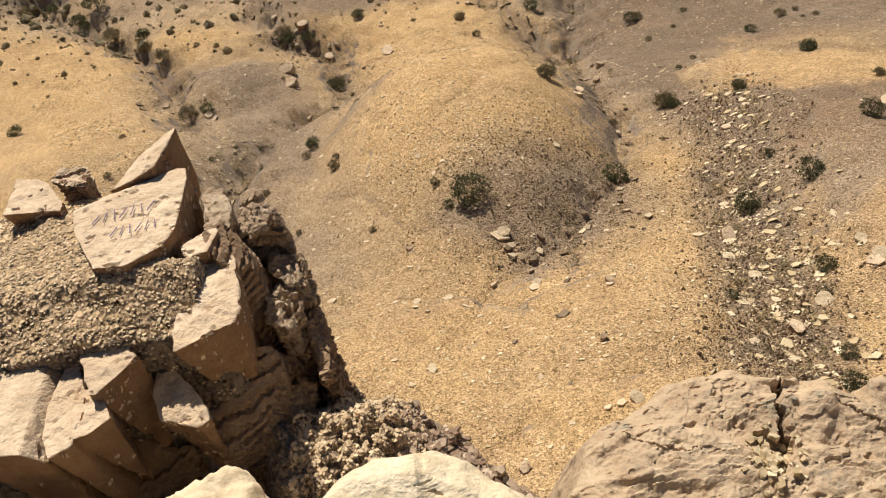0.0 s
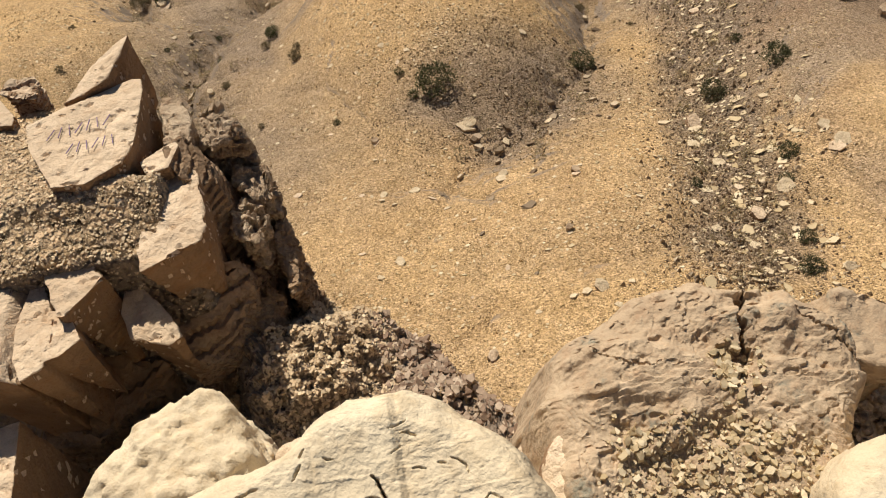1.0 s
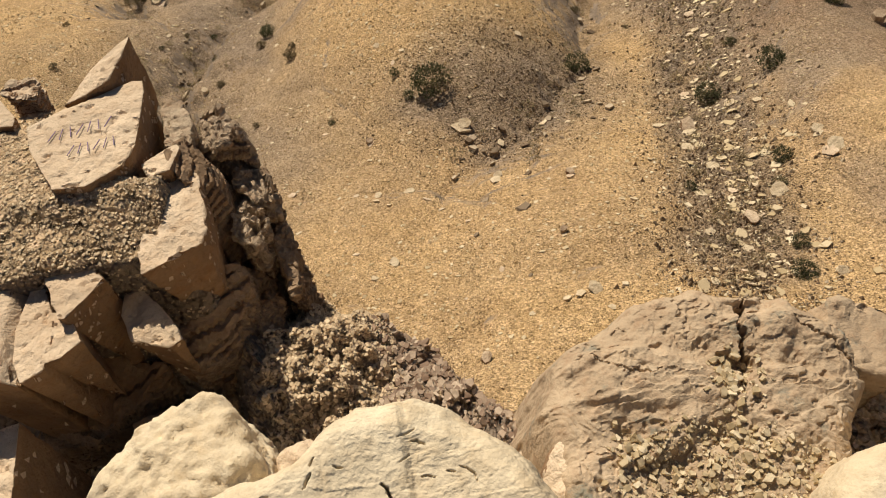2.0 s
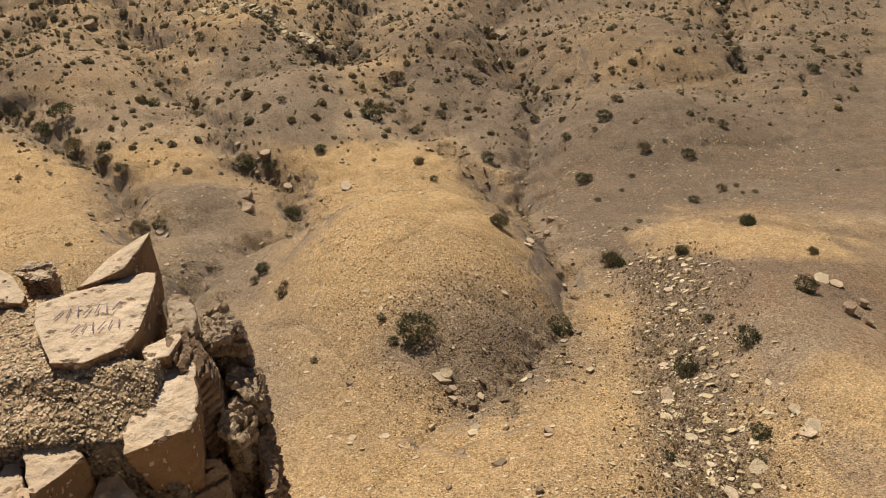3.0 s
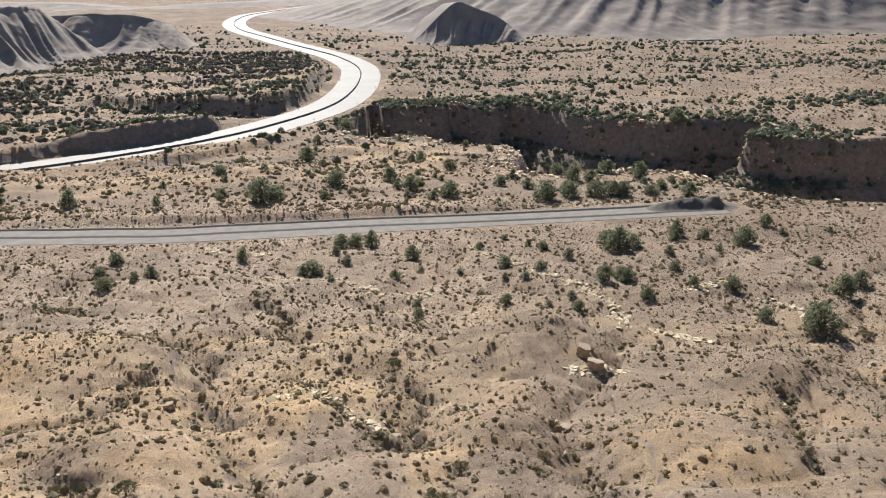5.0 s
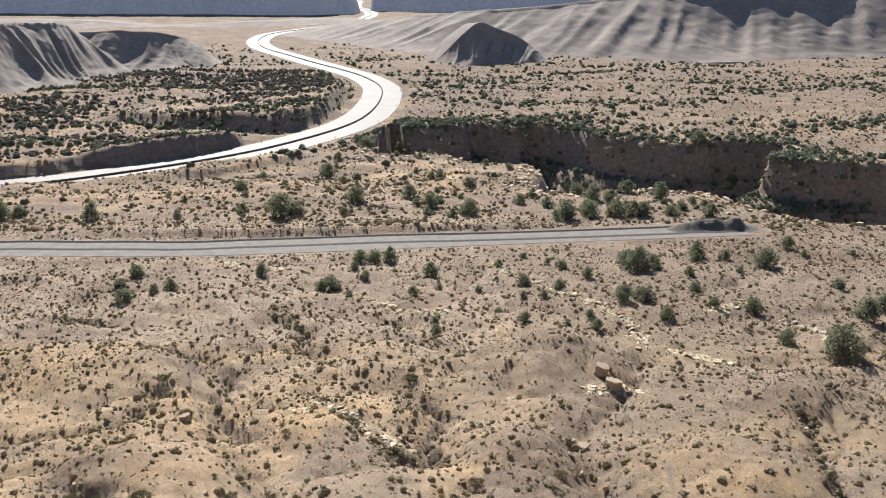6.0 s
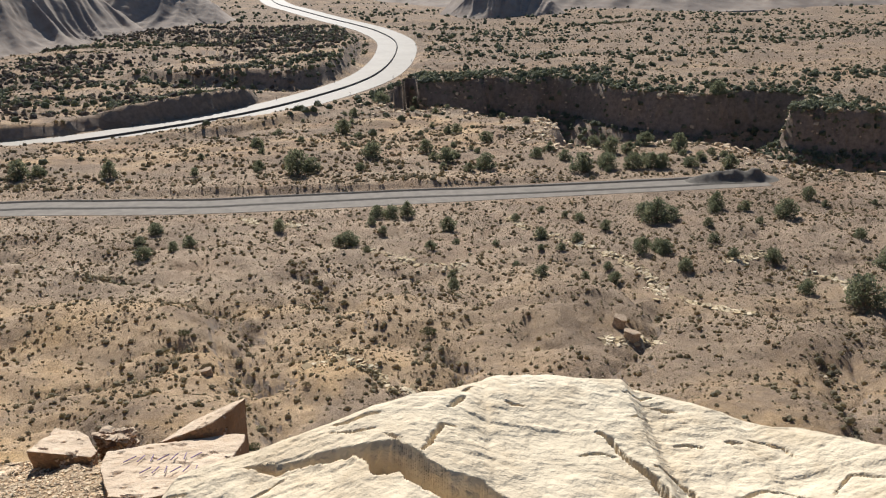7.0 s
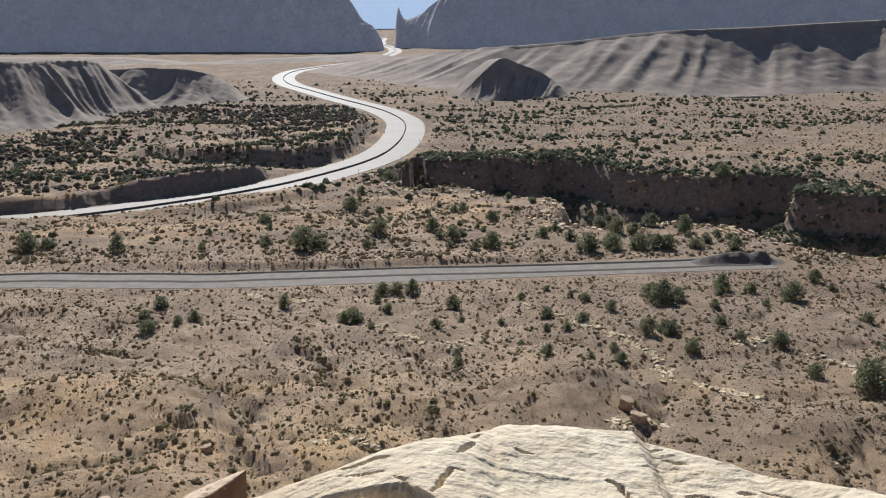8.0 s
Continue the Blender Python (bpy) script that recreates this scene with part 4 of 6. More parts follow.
def brink_boulder():
    edge = [(-0.18, -0.62), (-0.30, -0.40), (-0.36, -0.05), (-0.34, 0.52), (-0.315, 0.66), (-0.27, 0.72), (-0.20, 0.735), (-0.14, 0.742), (-0.08, 0.745), (-0.03, 0.745), (0.005, 0.752), (0.037, 0.785), (0.08, 0.825), (0.116, 0.853),
            (0.186, 0.845), (0.23, 0.85), (0.298, 0.81), (0.387, 0.716), (0.43, 0.64), (0.5, 0.5), (0.60, 0.2), (0.56, -0.25), (0.40, -0.52), (0.12, -0.66)]
    gx = np.concatenate([np.linspace(-0.54, -0.32, 40)[:-1], np.linspace(-0.32, 0.5, 440), np.linspace(0.5, 0.78, 50)[1:]])
    gy = np.concatenate([np.linspace(-0.85, 0.42, 110)[:-1], np.linspace(0.42, 0.90, 300), np.linspace(0.90, 1.03, 30)[1:]])
    nx, ny = len(gx), len(gy)
    x, y = np.meshgrid(gx, gy)
    d = inside_by(x + 0.012 * fbm(x * 14, y * 14, 4, 81), y + 0.012 * fbm(x * 14, y * 14, 4, 83), edge)
    # the crest across the boulder, and how far out it lies
    out = np.interp(x, [-0.3, -0.1, -0.02, 0.05, 0.2, 0.3, 0.42], [0.68, 0.70, 0.73, 0.80, 0.80, 0.74, 0.6])
    near_z = np.interp(x, [-0.34, -0.26, -0.238, -0.194, -0.167, -0.118, -0.086, -0.055, -0.018, 0.018, 0.049, 0.12, 0.172, 0.19, 0.251, 0.332, 0.425, 0.6], [54.44, 54.535, 54.56, 54.574, 54.58, 54.595, 54.605, 54.618, 54.628, 54.639, 54.649, 54.648, 54.642, 54.628, 54.610, 54.578, 54.545, 54.45])
    far_z = np.interp(x, [-0.38, -0.30, -0.274, -0.223, -0.19, -0.137, -0.10, -0.064, -0.02, 0.019, 0.055, 0.137, 0.196, 0.21, 0.287, 0.336, 0.38, 0.486, 0.65], [54.36, 54.46, 54.487, 54.504, 54.51, 54.531, 54.543, 54.56, 54.57, 54.58, 54.592, 54.591, 54.586, 54.571, 54.557, 54.522, 54.505, 54.47, 54.38])
    z = 0.004 + near_z + (far_z - near_z) * (out - 0.7) / 0.1 - 0.4 * np.clip(y - out, 0, 1) + 0.06 * np.clip(out - y, 0, 1)
    z = z - 0.02 * np.exp(-np.clip(d, 0, 1) / 0.012) - 1.35 * smoothstep(0.0, 0.16, -d)
    z = z + 0.012 * fbm(x * 5, y * 5, 4, 71) + 0.0016 * np.abs(fbm(x * 12, y * 20, 4, 73)) - 0.0015 * smoothstep(0.10, 0.16, np.abs(fbm(x * 9, y * 40, 4, 77))) * smoothstep(0.0, 0.3, fbm(x * 6, y * 6, 3, 79)) + 0.0012 * fbm(x * 70, y * 110, 3, 75)
    # how the crest rises and falls along the brink
    turn = np.degrees(np.arctan2(x - 0.004, y - 0.009))
    rise = sum(np.interp(turn + k, *BRINK) for k in (-1.2, -0.4, 0.4, 1.2)) / 4
    z = z + np.hypot(x, y) * rise * smoothstep(0.2, 0.5, y)
    # the gaping main crack, and the sunken pieces in front of it
    wave = 0.004 * fbm(x * 30, y * 30, 2, 88)
    z = z - 0.004 * smoothstep(-0.003, 0.005, inside_by(x + wave, y, SUNKEN)) - 0.30 * smoothstep(-0.001, 0.004, inside_by(x + wave, y + wave, GAP))
    cuts = [
        ([(0.152, 0.690), (0.162, 0.678), (0.163, 0.656), (0.168, 0.645), (0.177, 0.631), (0.183, 0.622), (0.191, 0.591), (0.212, 0.56), (0.26, 0.48), (0.3, 0.4)], 0.0075, 0.05),
        ([(0.191, 0.640), (0.206, 0.633), (0.215, 0.620), (0.222, 0.598), (0.25, 0.56)], 0.0035, 0.022),
        ([(0.014, 0.703), (0.023, 0.719), (0.029, 0.731)], 0.0032, 0.025),
        ([(0.030, 0.746), (0.040, 0.759)], 0.0025, 0.02),
        ([(-0.01, 0.625), (-0.003, 0.639), (0.002, 0.654), (0.010, 0.671), (0.018, 0.673)], 0.0035, 0.025),
        ([(0.070, 0.739), (0.088, 0.731)], 0.0025, 0.014),
        ([(0.211, 0.760), (0.228, 0.759), (0.240, 0.747)], 0.0032, 0.012),
        ([(0.189, 0.720), (0.211, 0.734)], 0.0022, 0.010),
        ([(0.191, 0.768), (0.222, 0.782)], 0.0022, 0.010),
        ([(0.128, 0.652), (0.156, 0.648)], 0.002, 0.012),
        ([(0.226, 0.691), (0.237, 0.692), (0.248, 0.687)], 0.002, 0.012),
        ([(0.272, 0.694), (0.287, 0.689)], 0.0022, 0.012),
        ([(0.298, 0.70), (0.310, 0.694), (0.316, 0.682), (0.322, 0.66)], 0.0026, 0.012),
        ([(-0.092, 0.684), (-0.069, 0.677), (-0.050, 0.674)], 0.0022, 0.018),
        ([(-0.042, 0.657), (-0.027, 0.645)], 0.0022, 0.014),
        ([(-0.090, 0.698), (-0.066, 0.703), (-0.050, 0.701)], 0.004, 0.02),
        ([(-0.125, 0.636), (-0.142, 0.626), (-0.158, 0.617), (-0.17, 0.56)], 0.003, 0.014),
        ([(-0.218, 0.648), (-0.24, 0.655)], 0.003, 0.015),
        ([(0.33, 0.60), (0.35, 0.62), (0.37, 0.60)], 0.0022, 0.010),
        ([(0.25, 0.60), (0.28, 0.61), (0.31, 0.60)], 0.003, 0.01),
    ]
    z = carved(x, y, z, cuts)
    ob = mesh_object("brink_boulder", np.stack([x, y, z], -1).reshape(-1, 3), grid_faces(ny, nx), CREAM)
    return tagged(ob, "large cream sandstone boulder with deep cracks on the brink", "boulder")


brink_boulder()


def ledge():
    """The broad weathered ledge with its crack and gravel pocket."""
    edge = [(0.58, 1.08), (0.67, 1.22), (0.84, 1.32), (0.98, 1.39), (1.17, 1.41), (1.30, 1.33), (1.46, 1.32), (1.60, 1.13), (1.58, 0.96), (1.46, 0.80), (1.37, 0.6), (1.2, 0.3), (0.62, 0.5), (0.6, 0.8)]
    nx, ny = 470, 470
    x, y = np.meshgrid(np.linspace(0.40, 1.85, nx), np.linspace(0.15, 1.6, ny))
    d = inside_by(x + 0.03 * fbm(x * 7, y * 7, 4, 181), y + 0.03 * fbm(x * 7, y * 7, 4, 183), edge)
    # broken plates: each with a height and a lean of its own
    rng = np.random.RandomState(17)
    at = np.stack([rng.uniform(0.5, 1.7, 34), rng.uniform(0.3, 1.5, 34)], -1)
    lift, lean = rng.normal(0, 0.012, 34), rng.normal(0, 0.10, (34, 2))
    wx, wy = x + 0.05 * fbm(x * 6, y * 6, 4, 171), y + 0.05 * fbm(x * 6, y * 6, 4, 172)
    total, plate = np.zeros(x.shape), np.zeros(x.shape)
    for (cx, cy), h, (lx, ly) in zip(at, lift, lean):
        w = np.exp(-60 * np.hypot(1.0 * (wx - cx), 1.7 * (wy - cy)))
        total, plate = total + w, plate + w * (h + lx * (x - cx) + ly * (y - cy))
    plate = plate / total
    z = 53.55 - 0.10 * (y - 1.0) - 0.05 * np.exp(-np.clip(d, 0, 1) / 0.04) - 1.6 * np.clip(-d / 0.24, 0, 1) ** 1.3 + plate
    z = z + 0.012 * np.abs(fbm(x * 9, y * 9, 5, 173)) + 0.010 * fbm(x * 10, y * 17, 5, 178, 0.62) + 0.004 * fbm(x * 40, y * 40, 4, 175) - 0.006 * smoothstep(0.26, 0.38, fbm(x * 26, y * 26, 3, 174)) - 0.012 * smoothstep(0.34, 0.5, fbm(x * 15, y * 15, 3, 176))
    bed = 9 * fbm(x * 2.2, y * 3.0, 4, 191, 0.6) + 3 * (x - y) + 0.5 * fbm(x * 22, y * 22, 3, 193)
    z = z + 0.005 * (np.floor(bed) + smoothstep(0.82, 1.0, bed - np.floor(bed)) - bed)
    low = inside_by(x, y, [(0.75, 1.0), (0.95, 0.98), (1.15, 0.97), (1.38, 0.78), (1.3, 0.2), (0.62, 0.2), (0.72, 0.8)])
    z = z - 0.045 * smoothstep(-0.04, 0.09, low + 0.05 * fbm(x * 9, y * 9, 3, 177))
    cuts = [([(1.33, 1.33), (1.27, 1.22), (1.26, 1.12), (1.22, 1.06)], 0.02, 0.07), ([(1.18, 1.14), (1.25, 1.08), (1.20, 1.0)], 0.04, 0.04),
            ([(1.45, 1.22), (1.55, 1.12), (1.6, 1.0)], 0.008, 0.02), ([(0.78, 1.22), (0.85, 1.15), (0.98, 1.12)], 0.005, 0.012)]
    z = carved(x, y, z, cuts, 0.02)
    ob = mesh_object("rock_ledge", np.stack([x, y, z], -1).reshape(-1, 3), grid_faces(ny, nx), LEDGE, True, None, "", 40)
    return tagged(ob, "broad weathered ledge of pinkish tan sandstone with a gravel pocket", "ledge"), (x[0], y[:, 0], z)


LEDGE_OB, LEDGE_GRID = ledge()


def ledge_z(x, y):
    gx, gy, z = LEDGE_GRID
    i = np.clip(np.searchsorted(gx, x), 0, len(gx) - 1)
    j = np.clip(np.searchsorted(gy, y), 0, len(gy) - 1)
    return z[j, i]


def crag_wall(name, line, top, bottom, seed, material, label):
    """A rugged upright rock face along a line, stepped in beds and cracked."""
    p = spline(line, 26)
    t = np.gradient(p, axis=0)
    t /= np.hypot(*t.T)[:, None] + 1e-9
    side = np.stack([t[:, 1], -t[:, 0]], 1)
    s = np.cumsum(np.r_[0, np.hypot(*np.diff(p, axis=0).T)])
    zs = np.concatenate([np.linspace(0, 1, 130) ** 1.8])
    rows = []
    for u in zs:
        z = top - u * (top - bottom)
        flat = np.full_like(s, z)
        o = 0.30 * fbm(s * 1.6, flat * 0.35, 3, seed) + 0.11 * np.abs(fbm(s * 6, flat * 1.5, 4, seed + 3)) + 0.05 * fbm(s * 14, flat * 12, 4, seed + 6)
        o = o * min(1.0, 0.25 + 2.5 * u) + 0.3 * u + 0.05 * np.floor(3 * np.sin(flat * 2.1 + 2 * fbm(s, flat * 0.2, 2, seed + 8)))
        rows.append(np.column_stack([p + side * o[:, None], flat]))
    v = np.stack(rows, 1)
    return tagged(mesh_object(name, v.reshape(-1, 3), grid_faces(len(p), len(zs)), material), label, "cliff", kind="structure")


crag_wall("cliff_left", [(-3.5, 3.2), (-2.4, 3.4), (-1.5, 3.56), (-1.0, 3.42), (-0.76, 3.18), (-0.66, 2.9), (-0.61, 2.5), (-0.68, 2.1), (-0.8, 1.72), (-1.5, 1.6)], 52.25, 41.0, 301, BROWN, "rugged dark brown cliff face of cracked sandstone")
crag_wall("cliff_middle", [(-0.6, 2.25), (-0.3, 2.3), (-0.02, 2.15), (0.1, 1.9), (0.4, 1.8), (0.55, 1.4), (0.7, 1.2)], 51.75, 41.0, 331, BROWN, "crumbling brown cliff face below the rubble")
crag_wall("cliff_right", [(0.66, 0.95), (0.8, 1.02), (1.15, 1.1), (1.6, 0.95), (2.4, 1.0), (3.5, 1.0)], 52.6, 41.0, 361, BUFF, "tan sandstone cliff face below the ledge")


def chips(count, seed, flat=0.5):
    """Corners and faces of many small broken plates of unit size: five-cornered prisms."""
    rng = np.random.RandomState(seed)
    a = (np.arange(5) + rng.uniform(-0.32, 0.32, (count, 5))) * (2 * np.pi / 5) + rng.uniform(0, 6.28, (count, 1))
    r = 0.5 * rng.uniform(0.55, 1.15, (count, 5))
    long = rng.uniform(0.5, 1.0, (count, 1))
    turn = rng.uniform(0, 6.28, (count, 1))
    x, y = r * np.cos(a), r * np.sin(a) * long
    thick = flat * rng.uniform(0.25, 1.0, (count, 1))
    tx, ty = rng.normal(0, 0.22, (count, 1)), rng.normal(0, 0.22, (count, 1))
    rings = []
    for grow, side in ((1.08, -0.5), (0.9, 0.5)):
        u, w = x * grow + rng.uniform(-0.05, 0.05, (count, 5)), y * grow + rng.uniform(-0.05, 0.05, (count, 5))
        z = side * thick * rng.uniform(0.7, 1.2, (count, 5)) + u * tx + w * ty
        rings.append(np.stack([u * np.cos(turn) - w * np.sin(turn), u * np.sin(turn) + w * np.cos(turn), z], -1))
    v = np.concatenate(rings, 1)
    tri = [(5, 6, 7), (5, 7, 8), (5, 8, 9)]
    for k in range(5):
        j = (k + 1) % 5
        tri += [(k, j, 5 + j), (k, 5 + j, 5 + k)]
    return v, np.array(tri)


def fall_line(x, y):
    """How steeply the open ground rises along x and along y at many places; level on the rim."""
    lie_x, lie_y = np.zeros(len(x)), np.zeros(len(x))
    i = np.flatnonzero((y > 4.5) & (y < 60))
    if len(i):
        z = ground_z(x[i], y[i])
        lie_x[i] = np.clip((ground_z(x[i] + 0.4, y[i]) - z) / 0.4, -0.8, 0.8)
        lie_y[i] = np.clip((ground_z(x[i], y[i] + 0.4) - z) / 0.4, -0.8, 0.8)
    return lie_x, lie_y


def scatter(name, x, y, z, size, seed, material, label, category="stones", flat=0.5):
    v, tri = chips(len(x), seed, flat)
    lie_x, lie_y = fall_line(x, y)
    v[:, :, 2] += lie_x[:, None] * v[:, :, 0] + lie_y[:, None] * v[:, :, 1]
    v = v * np.asarray(size)[:, None, None] + np.stack([x, y, z], -1)[:, None]
    f = (tri[None] + 10 * np.arange(len(x))[:, None, None]).reshape(-1, 3)
    return tagged(mesh_object(name, v.reshape(-1, 3), f, material, False), label, category, kind="stuff")


def pebbles(name, x, y, size, seed, material, label, tall=0.45):
    """Many small angular pebbles, four-sided and pointed, sitting on the ground."""
    rng = np.random.RandomState(seed)
    n = len(x)
    a = (np.arange(4) + rng.uniform(-0.35, 0.35, (n, 4))) * (np.pi / 2) + rng.uniform(0, 6.28, (n, 1))
    r = 0.5 * size[:, None] * rng.uniform(0.6, 1.1, (n, 4))
    z = ground_z(x, y)
    lie_x, lie_y = fall_line(x, y)
    base = np.stack([x[:, None] + r * np.cos(a), y[:, None] + r * np.sin(a), (z - 0.15 * size)[:, None] + r * (np.cos(a) * lie_x[:, None] + np.sin(a) * lie_y[:, None])], -1)
    tip = np.stack([x + size * rng.normal(0, 0.15, n), y + size * rng.normal(0, 0.15, n), z + tall * size * rng.uniform(0.4, 1.2, n)], -1)[:, None]
    f = np.array([(0, 1, 4), (1, 2, 4), (2, 3, 4), (3, 0, 4)])
    f = (f[None] + 5 * np.arange(n)[:, None, None]).reshape(-1, 3)
    return tagged(mesh_object(name, np.concatenate([base, tip], 1).reshape(-1, 3), f, material, False), label, "stones", kind="stuff")


def stone_material(name, light, dark):
    m = Nodes(name)
    g = m.t.nodes.new("ShaderNodeNewGeometry")
    p = m.position()
    r = g.outputs["Random Per Island"]
    col = m.mix(m.math("POWER", r, 1.8), dark, light)
    col = m.mix(m.span(m.noise(p, 60, 4), 0.4, 0.7, 0.0, 0.35), col, tuple(0.6 * v for v in dark))
    return m.done(col, 0.92, m.bump(m.noise(p, 45, 4), 0.4, 0.01), 0.15)


CHIPS = stone_material("buff_stone_chips", (0.86, 0.69, 0.47), (0.60, 0.45, 0.29))
PALE = stone_material("pale_stone_chips", (0.80, 0.68, 0.48), (0.50, 0.38, 0.22))
RUSTY = stone_material("reddish_stone_chips", (0.64, 0.51, 0.38), (0.27, 0.18, 0.125))
DARK = stone_material("dark_gravel", (0.44, 0.32, 0.19), (0.12, 0.08, 0.048))
TAWNY = stone_material("tawny_stone_chips", (0.58, 0.40, 0.20), (0.27, 0.175, 0.09))
GREY = stone_material("grey_brown_stone_chips", (0.66, 0.53, 0.37), (0.16, 0.11, 0.07))


def rim_gravel():
    rng = np.random.RandomState(5)
    spots = [("gravel_outcrop", -1.85, -0.62, 2.0, 3.3, 26000, 0.004, 0.024, CHIPS, "loose broken gravel between the sandstone blocks"),
             ("rubble_heap", -0.5, 0.10, 1.25, 2.4, 30000, 0.004, 0.034, CHIPS, "heap of crumbling brown rubble and chips"),
             ("rubble_notch", 0.02, 0.62, 1.0, 2.1, 8000, 0.006, 0.06, RUSTY, "reddish rubble filling the notch"),
             ("gravel_chasm", -1.5, -0.3, 1.25, 1.95, 1200, 0.01, 0.04, GREY, "dark gravel on the floor of the chasm")]
    for n, x0, x1, y0, y1, count, lo, hi, mat, label in spots:
        x, y = rng.uniform(x0, x1, count), rng.uniform(y0, y1, count)
        size = lo + (hi - lo) * rng.power(0.3, count) ** 2.2
        scatter(n, x, y, ground_z(x, y) + 0.2 * size, size, len(n), mat, label, flat=0.34)
    x, y = rng.uniform(0.66, 1.42, 7500), rng.uniform(0.3, 1.06, 7500)
    low = inside_by(x, y, [(0.74, 0.98), (0.95, 0.97), (1.15, 0.96), (1.38, 0.78), (1.3, 0.2), (0.66, 0.2), (0.72, 0.8)])
    keep = low + 0.05 * fbm(x * 9, y * 9, 3, 177) > rng.uniform(-0.02, 0.06, len(x))
    x, y = x[keep], y[keep]
    size = 0.006 + 0.034 * rng.power(0.3, len(x)) ** 2.0
    scatter("gravel_pocket", x, y, ledge_z(x, y) + 0.2 * size, size, 77, PALE, "pale rounded gravel caught on the ledge", flat=0.7)
    x, y = rng.normal(1.2, 0.045, 130), rng.normal(1.06, 0.05, 130)
    size = 0.012 + 0.03 * rng.power(0.5, 130)
    scatter("gravel_crack", x, y, ledge_z(x, y) + 0.2 * size, size, 78, PALE, "pale stones caught in the crack of the ledge", flat=0.7)


rim_gravel()


def slab_marks():
    """Purple strokes on the slab, as plain bars."""
    INK = plain_rough("purple_ink", (0.22, 0.16, 0.27), (0.30, 0.22, 0.32), 30.0)
    rows = [(-1.225, 2.905, 0.078, 7, 0.042), (-1.12, 2.78, 0.07, 6, 0.038)]
    for x0, y0, tall, count, step in rows:
        for k in range(count):
            bm = bmesh.new()
            bmesh.ops.create_cube(bm, size=1, matrix=Matrix.Diagonal((0.0035, tall, 0.003, 1)))
            me = bpy.data.meshes.new("mark")
            bm.to_mesh(me)
            bm.free()
            me.materials.append(INK)
            ob = new("mark", me)
            ob.parent = slab
            x, y = x0 + k * step, y0 + 0.02 * k * (1 if count == 7 else 0.4) * 0.3
            z = 53.06 - 0.28 * (y - slab.location.y) + 0.009
            ob.matrix_basis = Matrix.Translation(Vector((x, y, z)) - slab.location) @ pose(0, 0, 0, -15.6, 0, -18 + 14 * (k % 3))
            ob["label"] = "purple pen stroke"


slab_marks()


# ---- stones on the slopes ----


